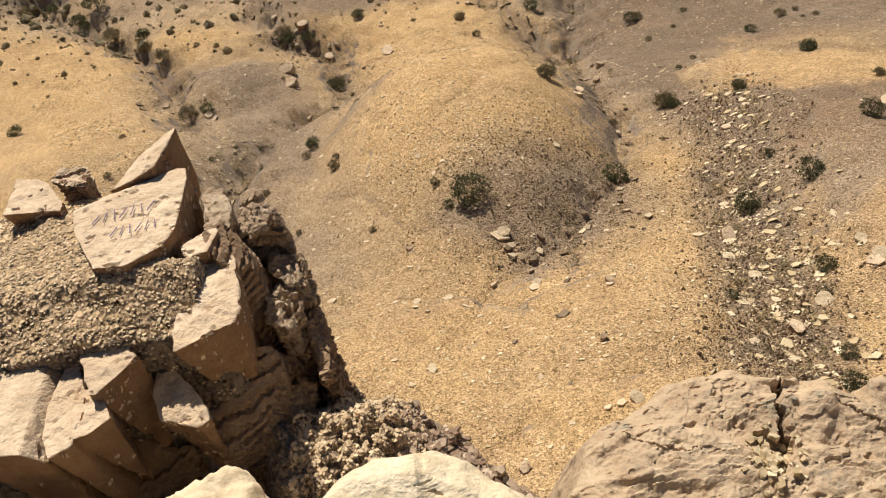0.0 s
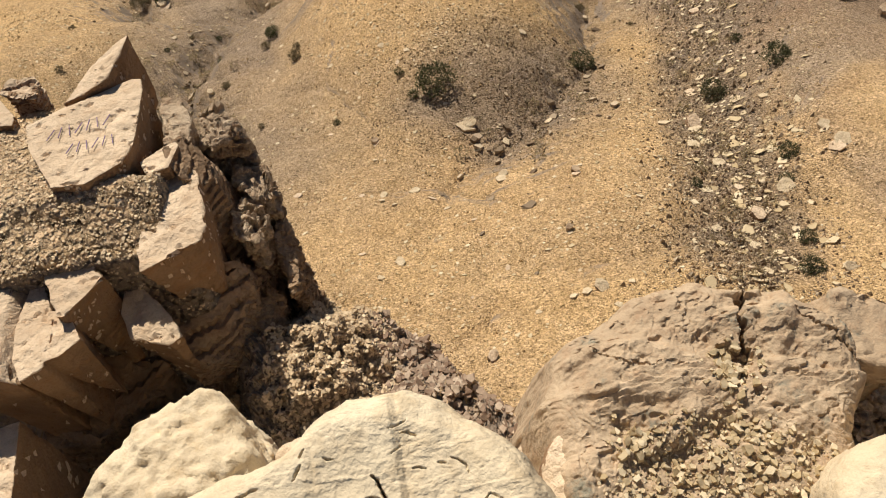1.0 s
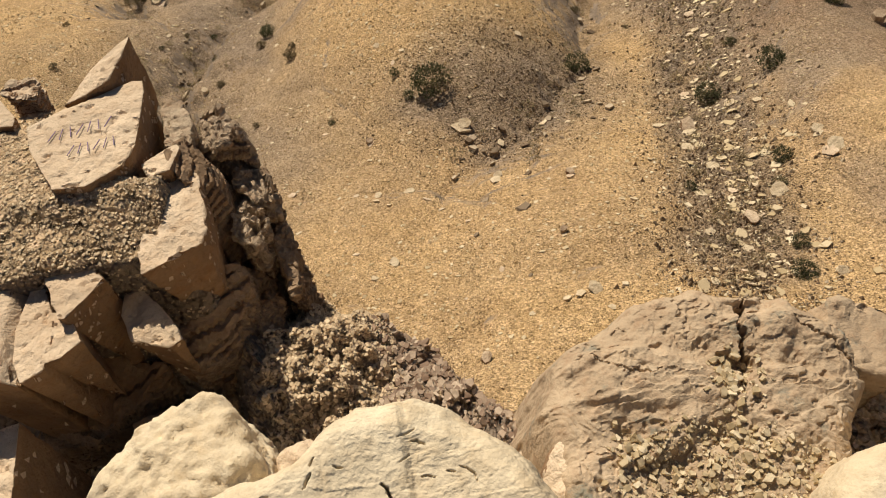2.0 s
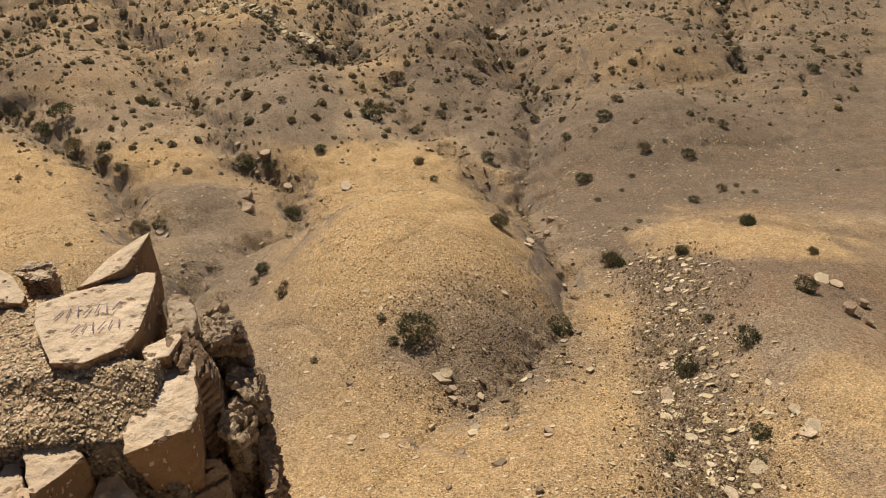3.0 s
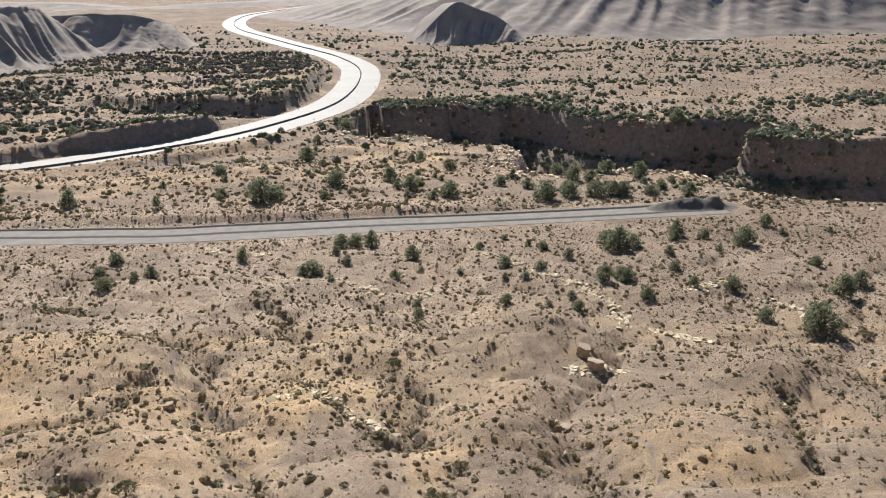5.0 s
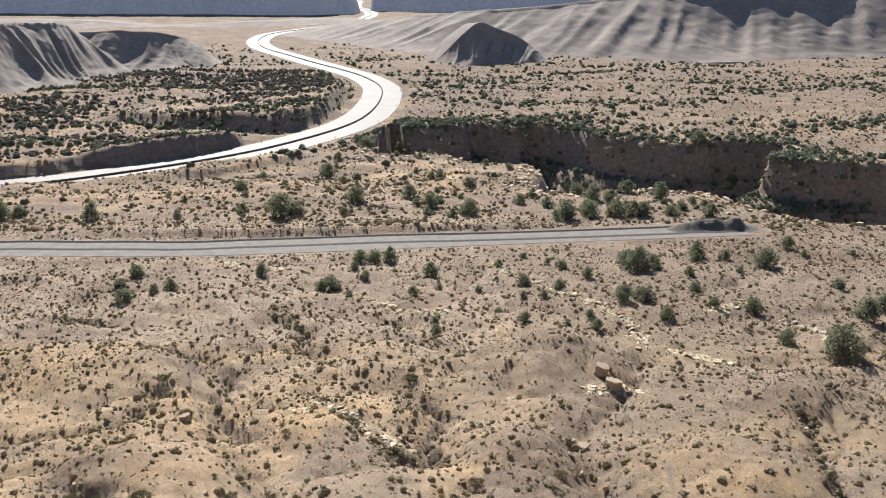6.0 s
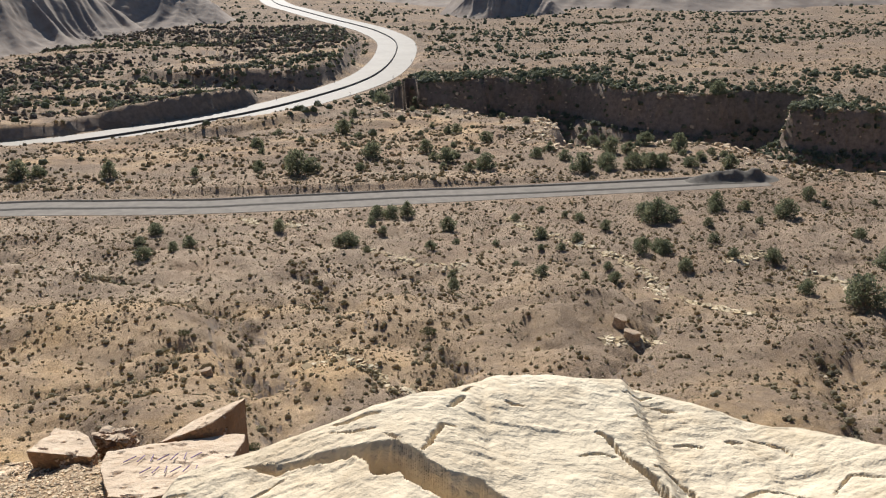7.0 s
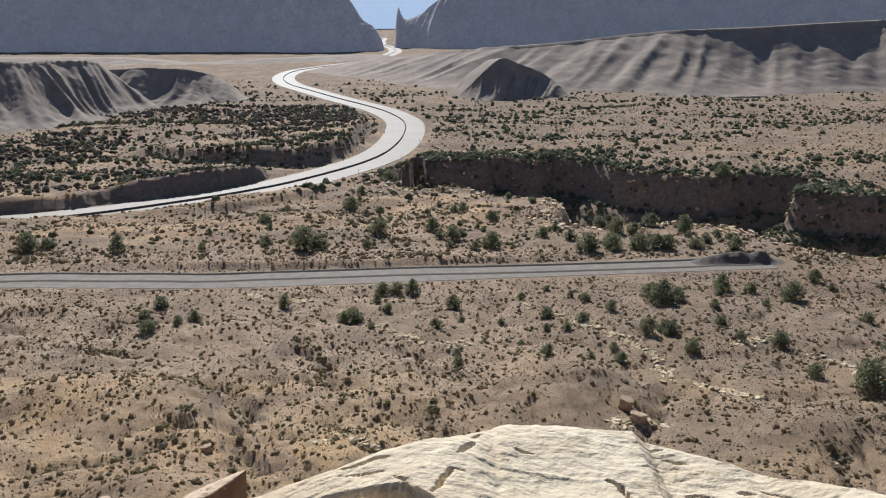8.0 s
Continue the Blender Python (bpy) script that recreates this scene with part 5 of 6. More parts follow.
def near_chips():
    rng = np.random.RandomState(21)
    n = 240000
    y = 5.5 + 40 * rng.power(1.25, n)
    x = rng.uniform(-0.50, 0.76, n) * (y + 3)
    keep = rng.uniform(0, 1, n) < 0.35 + 0.9 * fbm(x / 2.2, y / 2.2, 4, 201)
    x, y = x[keep], y[keep]
    size = (0.028 + 0.16 * rng.power(0.30, len(x)) ** 2.3) * (0.8 + 0.010 * y)
    half = rng.uniform(0, 1, len(x)) < 0.52
    pick = np.flatnonzero(half)[::2]
    scatter("stone_chips", x[pick], y[pick], ground_z(x[pick], y[pick]) + 0.02 * size[pick], 1.15 * size[pick], 22, PALE, "scattered flat pale stone chips on yellow soil", flat=0.3)
    pebbles("dark_chips", x[~half], y[~half], size[~half], 28, TAWNY, "scattered brown stone chips on yellow soil", 0.35)
    # dark gravel over the foot of the mound
    n = 15000
    x, y = rng.normal(4.4, 2.6, n), rng.normal(19.0, 2.2, n)
    pebbles("mound_gravel", x, y, 0.035 + 0.11 * rng.power(0.3, n) ** 2, 29, DARK, "dark grey-brown gravel over the foot of the mound")
    # the band of broken rock down the slope, and the beds of the gullies
    line = [(13.5, 26), (12.5, 21), (10.3, 15.6), (9.3, 11.8), (8.2, 8.9), (7.6, 6.5)]
    p = spline(line, 40)
    k = rng.randint(0, len(p), 22000)
    x, y = p[k, 0] + rng.normal(0, 1.1, 22000), p[k, 1] + rng.normal(0, 0.7, 22000)
    pebbles("rubble_band", x, y, 0.045 + 0.18 * rng.power(0.3, 22000) ** 2.2, 23, GREY, "band of dark gravel and broken rock down the slope", 0.6)
    k = rng.randint(0, len(p), 1100)
    x, y = p[k, 0] + 0.3 + rng.normal(0, 0.8, 1100), p[k, 1] + rng.normal(0, 0.5, 1100)
    size = 0.08 + 0.36 * rng.power(0.33, 1100) ** 2.2
    scatter("rubble_plates", x, y, ground_z(x, y) + 0.10 * size, size, 33, PALE, "pale and grey broken plates of rock in the gravel band", flat=0.22)
    xs, ys, zs = [], [], []
    for i, (line, width, depth) in enumerate(GULLIES):
        p = spline(line, 30)
        m = 14 if width < 0.5 else 700 if i < 7 else 320
        k = rng.randint(0, len(p), m)
        xs.append(p[k, 0] + rng.normal(0, 0.55 * width, m))
        ys.append(p[k, 1] + rng.normal(0, 0.55 * width, m))
    x, y = np.concatenate(xs), np.concatenate(ys)
    size = (0.05 + 0.5 * rng.power(0.22, len(x)) ** 2.4) * (0.7 + 0.006 * y)
    scatter("gully_stones", x, y, ground_z(x, y) + 0.1 * size, size, 24, GREY, "broken stones along the gully beds", flat=0.5)
    # pale ledges that crop out of the far slope
    xs, ys = [], []
    for line in ([(-13.4, 141.5), (-6.1, 132.9), (-4.1, 129.1), (1.4, 126.8), (4.9, 125.1)], [(29.5, 126.8), (32.1, 122.5), (32.6, 117.2), (31.1, 110)], [(35, 110.6), (38.4, 106.1), (40.5, 101.5)],
                 [(20.8, 95.5), (23.6, 95.6), (26.9, 94.6)], [(-38.9, 163.4), (-35.6, 158)], [(-30, 157.4), (-26.6, 156.6)], [(17.9, 144.8), (21.5, 141.3), (26, 133)], [(27.6, 131.3), (30, 129.5)],
                 [(46.4, 128), (54.7, 132.8)], [(57.7, 125.7), (60.3, 119.5), (59.3, 110.3)], [(14.1, 159.8), (16.7, 152.5)], [(-15, 83.3), (-11.7, 86.6), (-9.1, 85.5), (-6.5, 83), (-3.9, 79.3), (-0.9, 78.1)]):
        p = spline(line, 40)
        k = rng.randint(0, len(p), 260)
        xs.append(p[k, 0] + rng.normal(0, 0.55, 260))
        ys.append(p[k, 1] + rng.normal(0, 0.6, 260))
    x, y = np.concatenate(xs), np.concatenate(ys)
    size = 0.3 + 1.3 * rng.power(0.4, len(x)) ** 1.5
    scatter("pale_ledges", x, y, ground_z(x, y) + 0.05 * size, size, 25, PALE, "pale rock ledges cropping out of the slope", flat=0.13)
    xs, ys = [], []
    for line, m, wide in ((NEAR_RIM, 1500, 5.0), (FAR_RIM, 900, 3.0)):
        p = spline(line, 6)
        k = rng.randint(0, len(p), m)
        xs.append(p[k, 0] + rng.normal(0, wide, m))
        ys.append(p[k, 1] + rng.normal(0, wide, m))
    x, y = np.concatenate(xs), np.concatenate(ys)
    size = 0.5 + 2.6 * rng.power(0.3, len(x)) ** 2
    scatter("gorge_rocks", x, y, ground_z(x, y) + 0.1 * size, size, 27, CHIPS, "broken pale rocks along the rims of the gorge", flat=0.45)
    # small stones all over the middle slope
    n = 32000
    y = 42 + 130 * rng.power(1.3, n)
    x = rng.uniform(-0.62, 0.72, n) * (y + 2)
    size = 0.06 + 0.28 * rng.power(0.3, n) ** 2
    pebbles("slope_stones", x, y, size, 26, GREY, "small stones strewn over the tan slope", 0.4)


near_chips()


def lone_stones():
    """The larger stones that lie singly on the slope."""
    rng = np.random.RandomState(31)
    shapes = []
    for k in range(6):
        ring = [(0.5 * math.cos(a) * rng.uniform(0.6, 1.05), 0.36 * math.sin(a) * rng.uniform(0.55, 1.05)) for a in np.linspace(0, 6.28, 6)[:-1] + rng.uniform(-0.3, 0.3, 5)]
        ob = block("stone", ring, 0, 0.34, (PALE_ROCK, PALE_ROCK, BUFF)[k % 3], "pale broken stone lying on yellow soil", "stone", 400 + k, (0.1, 0.1), 0.1, 0.03, 2, 30, 1.0, 4, 0, "stones on the slope")
        ob.location = (0, 0, -500 - k)
        shapes.append(ob)
    spots = [(2.56, 17.02, 1.05), (0.35, 22.06, 0.42), (0.82, 20.88, 0.4), (7.7, 26.64, 0.8), (5.55, 21.55, 0.42), (-0.47, 17.29, 0.42), (0.41, 14.38, 0.42), (-0.57, 14.2, 0.4), (0.94, 13.73, 0.38), (-0.21, 13.81, 0.32), (3.06, 13.95, 0.55), (5.08, 13.03, 0.45), (4.19, 10.56, 0.32), (-0.33, 11.06, 0.4), (2.37, 9.89, 0.3), (6.33, 11.38, 0.35), (9.38, 14.65, 0.6), (11.9, 11.68, 0.75), (12.03, 12.52, 0.5), (-7.06, 24.94, 0.55), (-3.23, 15.55, 0.45), (3.94, 8.37, 0.45), (3.6, 8.34, 0.35), (-10.93, 37.27, 1.1), (3.73, 16.24, 0.5), (5.34, 16.95, 0.5), (2.85, 16.55, 0.5), (9.72, 30.99, 0.7), (8.97, 13.79, 0.6)]
    for k in range(120):
        y = rng.uniform(7, 34)
        spots.append((rng.uniform(-0.45, 0.75) * y, y, rng.uniform(0.16, 0.34)))
    for k in range(40):
        y = rng.uniform(7, 24)
        spots.append((np.interp(y, [7, 9, 12, 16, 22], [7.7, 8.3, 9.3, 10.4, 12.6]) + 0.2 + rng.normal(0, 0.7), y, rng.uniform(0.22, 0.62)))
    lies = fall_line(np.array([q[0] for q in spots]), np.array([q[1] for q in spots]))
    for k, ((x, y, size), z) in enumerate(zip(spots, heights(spots))):
        ob = shapes[k % 6] if k < 6 else copy_thing(shapes[k % 6], Matrix())
        lie_x, lie_y = math.degrees(math.atan(lies[0][k])), math.degrees(math.atan(lies[1][k]))
        turn = pose(x, y, z + 0.02 * size, lie_y + rng.uniform(-12, 12), rng.uniform(-12, 12) - lie_x) @ pose(0, 0, 0, 0, 0, rng.uniform(0, 360))
        ob.matrix_basis = turn @ Matrix.Diagonal((size, size, size * rng.uniform(0.22, 0.5), 1))


def outcrop_rocks():
    """Single rocks and small ledges that break out of the slope: place, width, height, and whether tan, pale or dark."""
    spots = [(12.5, 22.1, 0.55, 0.25, 0), (17.8, 20.6, 0.90, 0.20, 1), (18.2, 20.2, 0.70, 0.25, 0), (17.4, 18.2, 0.70, 0.70, 2), (17.8, 17.6, 0.60, 0.50, 2), (18.5, 18.9, 0.50, 0.50, 2),
             (10.0, 31.5, 0.50, 0.50, 2), (7.9, 27.1, 0.60, 0.50, 0), (2.7, 17.1, 0.60, 0.30, 1), (-11.1, 37.5, 0.70, 0.50, 1), (-7.1, 25.0, 0.40, 0.40, 1), (-0.5, 17.4, 0.35, 0.30, 2),
             (12.1, 11.8, 0.70, 0.18, 1), (12.1, 12.7, 0.50, 0.18, 1), (3.2, 14.2, 0.40, 0.20, 1), (-0.3, 11.1, 0.40, 0.15, 1), (0.5, 14.4, 0.35, 0.15, 1), (-0.5, 14.5, 0.35, 0.15, 1),
             (5.1, 13.2, 0.35, 0.30, 0), (4.2, 10.7, 0.28, 0.30, 2), (9.5, 15.0, 0.80, 0.35, 0), (9.2, 12.6, 0.50, 0.20, 1), (10.2, 10.9, 0.70, 0.20, 1), (9.0, 10.0, 0.60, 0.40, 0),
             (10.0, 7.6, 0.40, 0.20, 1), (1.4, 7.1, 0.40, 0.30, 0), (4.3, 8.4, 0.50, 0.20, 1), (-6.7, 42.1, 1.30, 0.80, 2), (-6.4, 40.2, 1.20, 0.70, 2), (-4.4, 47.2, 1.00, 0.50, 0),
             (-6.0, 50.1, 1.10, 0.70, 0), (-0.3, 43.6, 1.30, 0.40, 0), (11.1, 34.6, 0.60, 0.60, 2), (-26.1, 85.1, 1.80, 1.40, 2),
             (16.6, 77.2, 1.80, 1.00, 2), (15.4, 77.5, 1.50, 0.80, 2), (23.4, 100.0, 3.00, 2.00, 2), (24.1, 96.2, 3.00, 1.80, 2)]
    kinds = []
    for k, (mat, label) in enumerate(((BUFF, "broken tan ledge stone on the slope"), (PALE_ROCK, "pale flat stone lying on yellow soil"), (CRUST, "dark brown rock breaking out of the slope"))):
        ring = [(0.5 * math.cos(a), 0.42 * math.sin(a)) for a in (0.2, 1.1, 2.3, 3.0, 4.1, 5.3)]
        kinds.append(block("slope_rock", ring, 0, 1.0, mat, label, "rock", 450 + k, (0.15, 0.1), 0.05, 0.05, 5, 40, 1.6, 5, 0.0, "rocks on the slope"))
    used = set()
    for k, ((x, y, wide, tall, kind), z) in enumerate(zip(spots, heights(spots))):
        ob = copy_thing(kinds[kind], Matrix()) if kind in used else kinds[kind]
        used.add(kind)
        ob.matrix_basis = pose(x, y, z + 0.15 * tall, -12 + 7 * (k % 4), -9 + 6 * (k % 3), 67 * k) @ Matrix.Diagonal((0.8 * wide, 0.8 * wide, 0.7 * tall, 1))


PALE_ROCK = rock_material("pale_limestone", (0.80, 0.66, 0.46), (0.64, 0.50, 0.33), (0.5, 0.38, 0.24), 0.4, 2.0)
lone_stones()
outcrop_rocks()


# ---- plants ----
def leaf_cloud(rng, centres, radius, leaf, per):
    """Small leaves round the given centres: corners and faces."""
    c = np.repeat(centres, per, 0)
    r = np.repeat(radius, per)
    d = rng.normal(size=(len(c), 3))
    d /= np.linalg.norm(d, axis=1)[:, None]
    at = c + d * (r * rng.uniform(0.35, 1.0, len(c)) ** 0.5)[:, None]
    a = rng.normal(size=(len(c), 3)) + d
    a /= np.linalg.norm(a, axis=1)[:, None]
    b = np.cross(a, rng.normal(size=(len(c), 3)))
    b /= np.linalg.norm(b, axis=1)[:, None] + 1e-9
    s = (np.repeat(np.broadcast_to(leaf, len(centres)), per) * rng.uniform(0.6, 1.4, len(c)))[:, None]
    v = np.stack([at - 0.25 * s * b, at + s * a * 0.5 - 0.4 * s * b, at + s * a, at + s * a * 0.5 + 0.4 * s * b], 1)
    f = np.arange(4 * len(c)).reshape(-1, 4)
    return v.reshape(-1, 3), f


def tube(points, radii, sides=7):
    """One tapered limb through the given points."""
    rows = []
    p = np.asarray(points, float)
    t = np.gradient(p, axis=0)
    for c, d, r in zip(p, t, radii):
        d = d / np.linalg.norm(d)
        u = np.cross(d, (0.3, 0.9, 0.1))
        u /= np.linalg.norm(u)
        w = np.cross(d, u)
        ang = np.arange(sides) * 2 * np.pi / sides
        rows.append(c + r * (np.cos(ang)[:, None] * u + np.sin(ang)[:, None] * w))
    return np.concatenate(rows), grid_faces(len(p), sides, True)


def leaf_material(name, one, two, dry):
    m = Nodes(name)
    g = m.t.nodes.new("ShaderNodeNewGeometry")
    r = g.outputs["Random Per Island"]
    col = m.mix(r, one, two)
    col = m.mix(m.span(m.noise(m.position(), 0.7, 3), 0.5, 0.7, 0.0, 0.6), col, dry)
    mat = m.done(col, 0.8, None, 0.1)
    glow = m.t.nodes.new("ShaderNodeBsdfTranslucent")
    both = m.t.nodes.new("ShaderNodeMixShader")
    both.inputs[0].default_value = 0.45
    m.link(m.mix(1.0, col, (1.5, 1.45, 1.2), "MULTIPLY"), glow.inputs["Color"])
    m.link(m.bsdf.outputs[0], both.inputs[1])
    m.link(glow.outputs[0], both.inputs[2])
    m.link(both.outputs[0], m.t.nodes["Material Output"].inputs["Surface"])
    return mat


SAGE = leaf_material("sage_leaves", (0.19, 0.17, 0.115), (0.33, 0.29, 0.195), (0.37, 0.30, 0.195))
DRY = leaf_material("dry_shrub_leaves", (0.20, 0.165, 0.105), (0.33, 0.27, 0.175), (0.36, 0.28, 0.18))
NEEDLES = leaf_material("juniper_needles", (0.11, 0.125, 0.085), (0.205, 0.215, 0.145), (0.22, 0.21, 0.14))


BRUSH = leaf_material("grey_wash_brush", (0.10, 0.088, 0.078), (0.19, 0.165, 0.145), (0.2, 0.17, 0.14))
BUSH = leaf_material("dark_bush_leaves", (0.05, 0.055, 0.03), (0.11, 0.11, 0.06), (0.12, 0.10, 0.06))
BROWN_BUSH = leaf_material("brown_bush_leaves", (0.10, 0.08, 0.05), (0.19, 0.155, 0.095), (0.21, 0.16, 0.10))


def make_shrub(seed, material, label):
    """A low desert shrub of radius 1 on the ground."""
    rng = np.random.RandomState(seed)
    root = tagged(new("shrub"), label, "shrub", "shrubs on the slope")
    n = 50
    a, r = rng.uniform(0, 2 * np.pi, n), np.sqrt(rng.uniform(0, 1, n)) * 0.78
    c = np.stack([r * np.cos(a), r * np.sin(a), 0.22 + 0.62 * np.sqrt(np.clip(1 - r**2, 0, 1)) * rng.uniform(0.55, 1.05, n)], -1)
    v, f = leaf_cloud(rng, c, rng.uniform(0.13, 0.24, n), 0.085, 34)
    mesh_object("foliage", v, f, material, False, root)
    v, f = tube([(0, 0, -0.12), (0.02, 0.01, 0.15), (0.06, -0.03, 0.45)], [0.09, 0.07, 0.03])
    mesh_object("stem", v, f, BARK, True, root)
    return root


def place_shrubs():
    rng = np.random.RandomState(41)
    kinds = [make_shrub(500, BUSH, "dark green rounded desert shrub"), make_shrub(501, BROWN_BUSH, "dry grey-brown desert shrub"), make_shrub(502, BUSH, "dark green rounded desert shrub")]
    spots = [(1.94, 19.05, 0.79), (1.11, 18.95, 0.24), (0.78, 20.27, 0.2), (-3.93, 41.37, 0.74), (6.4, 27.2, 0.45), (11.62, 26.17, 0.58), (7.61, 20.5, 0.55), (10.77, 16.48, 0.56), (12.78, 16.76, 0.56), (14.14, 24.91, 0.38), (10.94, 12.17, 0.35), (10.37, 11.14, 0.25), (9.69, 8.83, 0.27), (9.22, 7.83, 0.36), (-4.31, 28.43, 0.35), (-3.21, 24.93, 0.36), (-6.4, 25.06, 0.25), (-23.72, 40.82, 0.55), (-21.46, 56.78, 0.73), (-12.51, 38.55, 0.71), (-11.14, 38, 0.52), (-7.26, 49.71, 0.76), (-5.77, 49.14, 0.58), (18.64, 27.69, 0.43), (8.06, 11.66, 0.2), (12.53, 18.82, 0.26), (15.04, 41.43, 0.53), (9.87, 46.92, 0.61), (11.79, 25.82, 0.37), (-18.33, 54.36, 0.56)]
    spots += [(-1.92, 49.9, 0.42), (19.14, 23.32, 0.23), (-24.66, 59.92, 0.77), (-1.72, 19.07, 0.16), (16.45, 19.61, 0.5), (-3.92, 41.87, 0.75), (6.48, 27.34, 0.51), (11.48, 26.21, 0.58), (18.52, 27.6, 0.46), (14.15, 24.85, 0.33), (-4.32, 28.14, 0.35), (12.59, 66.79, 0.75), (11.52, 63.23, 0.46), (20.77, 52.61, 0.54), (18.88, 49.62, 0.69), (50, 119.1, 0.92), (-22.95, 60.74, 1.12), (-20.81, 55.21, 0.81), (-16.33, 64.25, 0.68), (-16.18, 49.92, 0.61), (2.07, 55.69, 1), (4.69, 64.35, 0.92), (5.43, 54.65, 0.46), (7.71, 56.68, 0.56), (-2.08, 49.69, 0.42), (-7.53, 50.45, 0.77), (15.77, 48.35, 0.42), (20.12, 44.35, 0.56), (22.86, 43.22, 0.56), (15.47, 41.57, 0.42)]
    spots += [(19.82, 35.19, 0.41), (22.37, 36.96, 0.44), (-1.38, 97.25, 1.15), (0.8, 99.55, 0.74), (-4.82, 56.42, 0.41), (-13.6, 76.62, 0.53), (-31.02, 94.15, 0.87), (26.69, 46.74, 0.47), (39.69, 57.75, 0.64), (63.78, 104.7, 1.14), (-24.06, 59.17, 0.56), (-26.59, 86.75, 0.82), (-27.81, 64.07, 0.55), (-30.56, 64.76, 0.72), (5.55, 43.49, 0.34), (19.02, 23.16, 0.29), (15.48, 56.24, 0.48)]
    for k in range(45):
        y = rng.uniform(20, 50)
        x = rng.uniform(-0.55, 0.8) * y
        if abs(x - 3) < 6 and y < 36:
            continue
        spots.append((x, y, rng.uniform(0.12, 0.3)))
    for k, ((x, y, r), z) in enumerate(zip(spots, heights(spots))):
        kind = 1 if k in (4, 5, 15, 16, 18, 19) or (k > 33 and k % 2) else 2 * (k % 2)
        first = k == {0: 0, 1: 4, 2: 1}[kind]
        m = pose(x, y, z, 0, 0, rng.uniform(0, 360)) @ Matrix.Diagonal((r, r, r * rng.uniform(0.75, 1.0), 1))
        if first:
            kinds[kind].matrix_basis = m
        else:
            copy_thing(kinds[kind], Matrix()).matrix_basis = m


place_shrubs()


def far_shrubs(name, x, y, r, seed, material, label, per=13, core=True):
    """Many low bushes: a ragged mound of twigs with leaves standing out of it."""
    rng = np.random.RandomState(seed)
    n, z = len(x), ground_z(x, y)
    a = (np.arange(6) + rng.uniform(-0.3, 0.3, (n, 6))) * (np.pi / 3)
    rings = []
    for wide, high in ((0.72, -0.1), (0.80, 0.38), (0.42, 0.72)):
        w = wide * r[:, None] * rng.uniform(0.65, 1.15, (n, 6))
        rings.append(np.stack([x[:, None] + w * np.cos(a), y[:, None] + w * np.sin(a), z[:, None] + high * r[:, None] * rng.uniform(0.75, 1.2, (n, 6))], -1))
    body = np.concatenate(rings, 1).reshape(-1, 3)
    f = [(6 * k + j, 6 * k + (j + 1) % 6, 6 * k + 6 + (j + 1) % 6, 6 * k + 6 + j) for k in range(2) for j in range(6)] + [(12, 13, 14, 15), (12, 15, 16, 17)]
    f = (np.array(f)[None] + 18 * np.arange(n)[:, None, None]).reshape(-1, 4)
    c = np.stack([x, y, z + 0.4 * r], -1)
    if not core:
        body, f = body[:0], f[:0]
    v, g = leaf_cloud(rng, c, 0.72 * r, (0.30 if core else 0.22) * r, per)
    v[:, 2] = np.maximum(v[:, 2], np.repeat(z, 4 * per) - 0.02)
    return tagged(mesh_object(name, np.concatenate([body, v]), np.concatenate([f, g + len(body)]), material, False), label, "shrubs", kind="stuff")


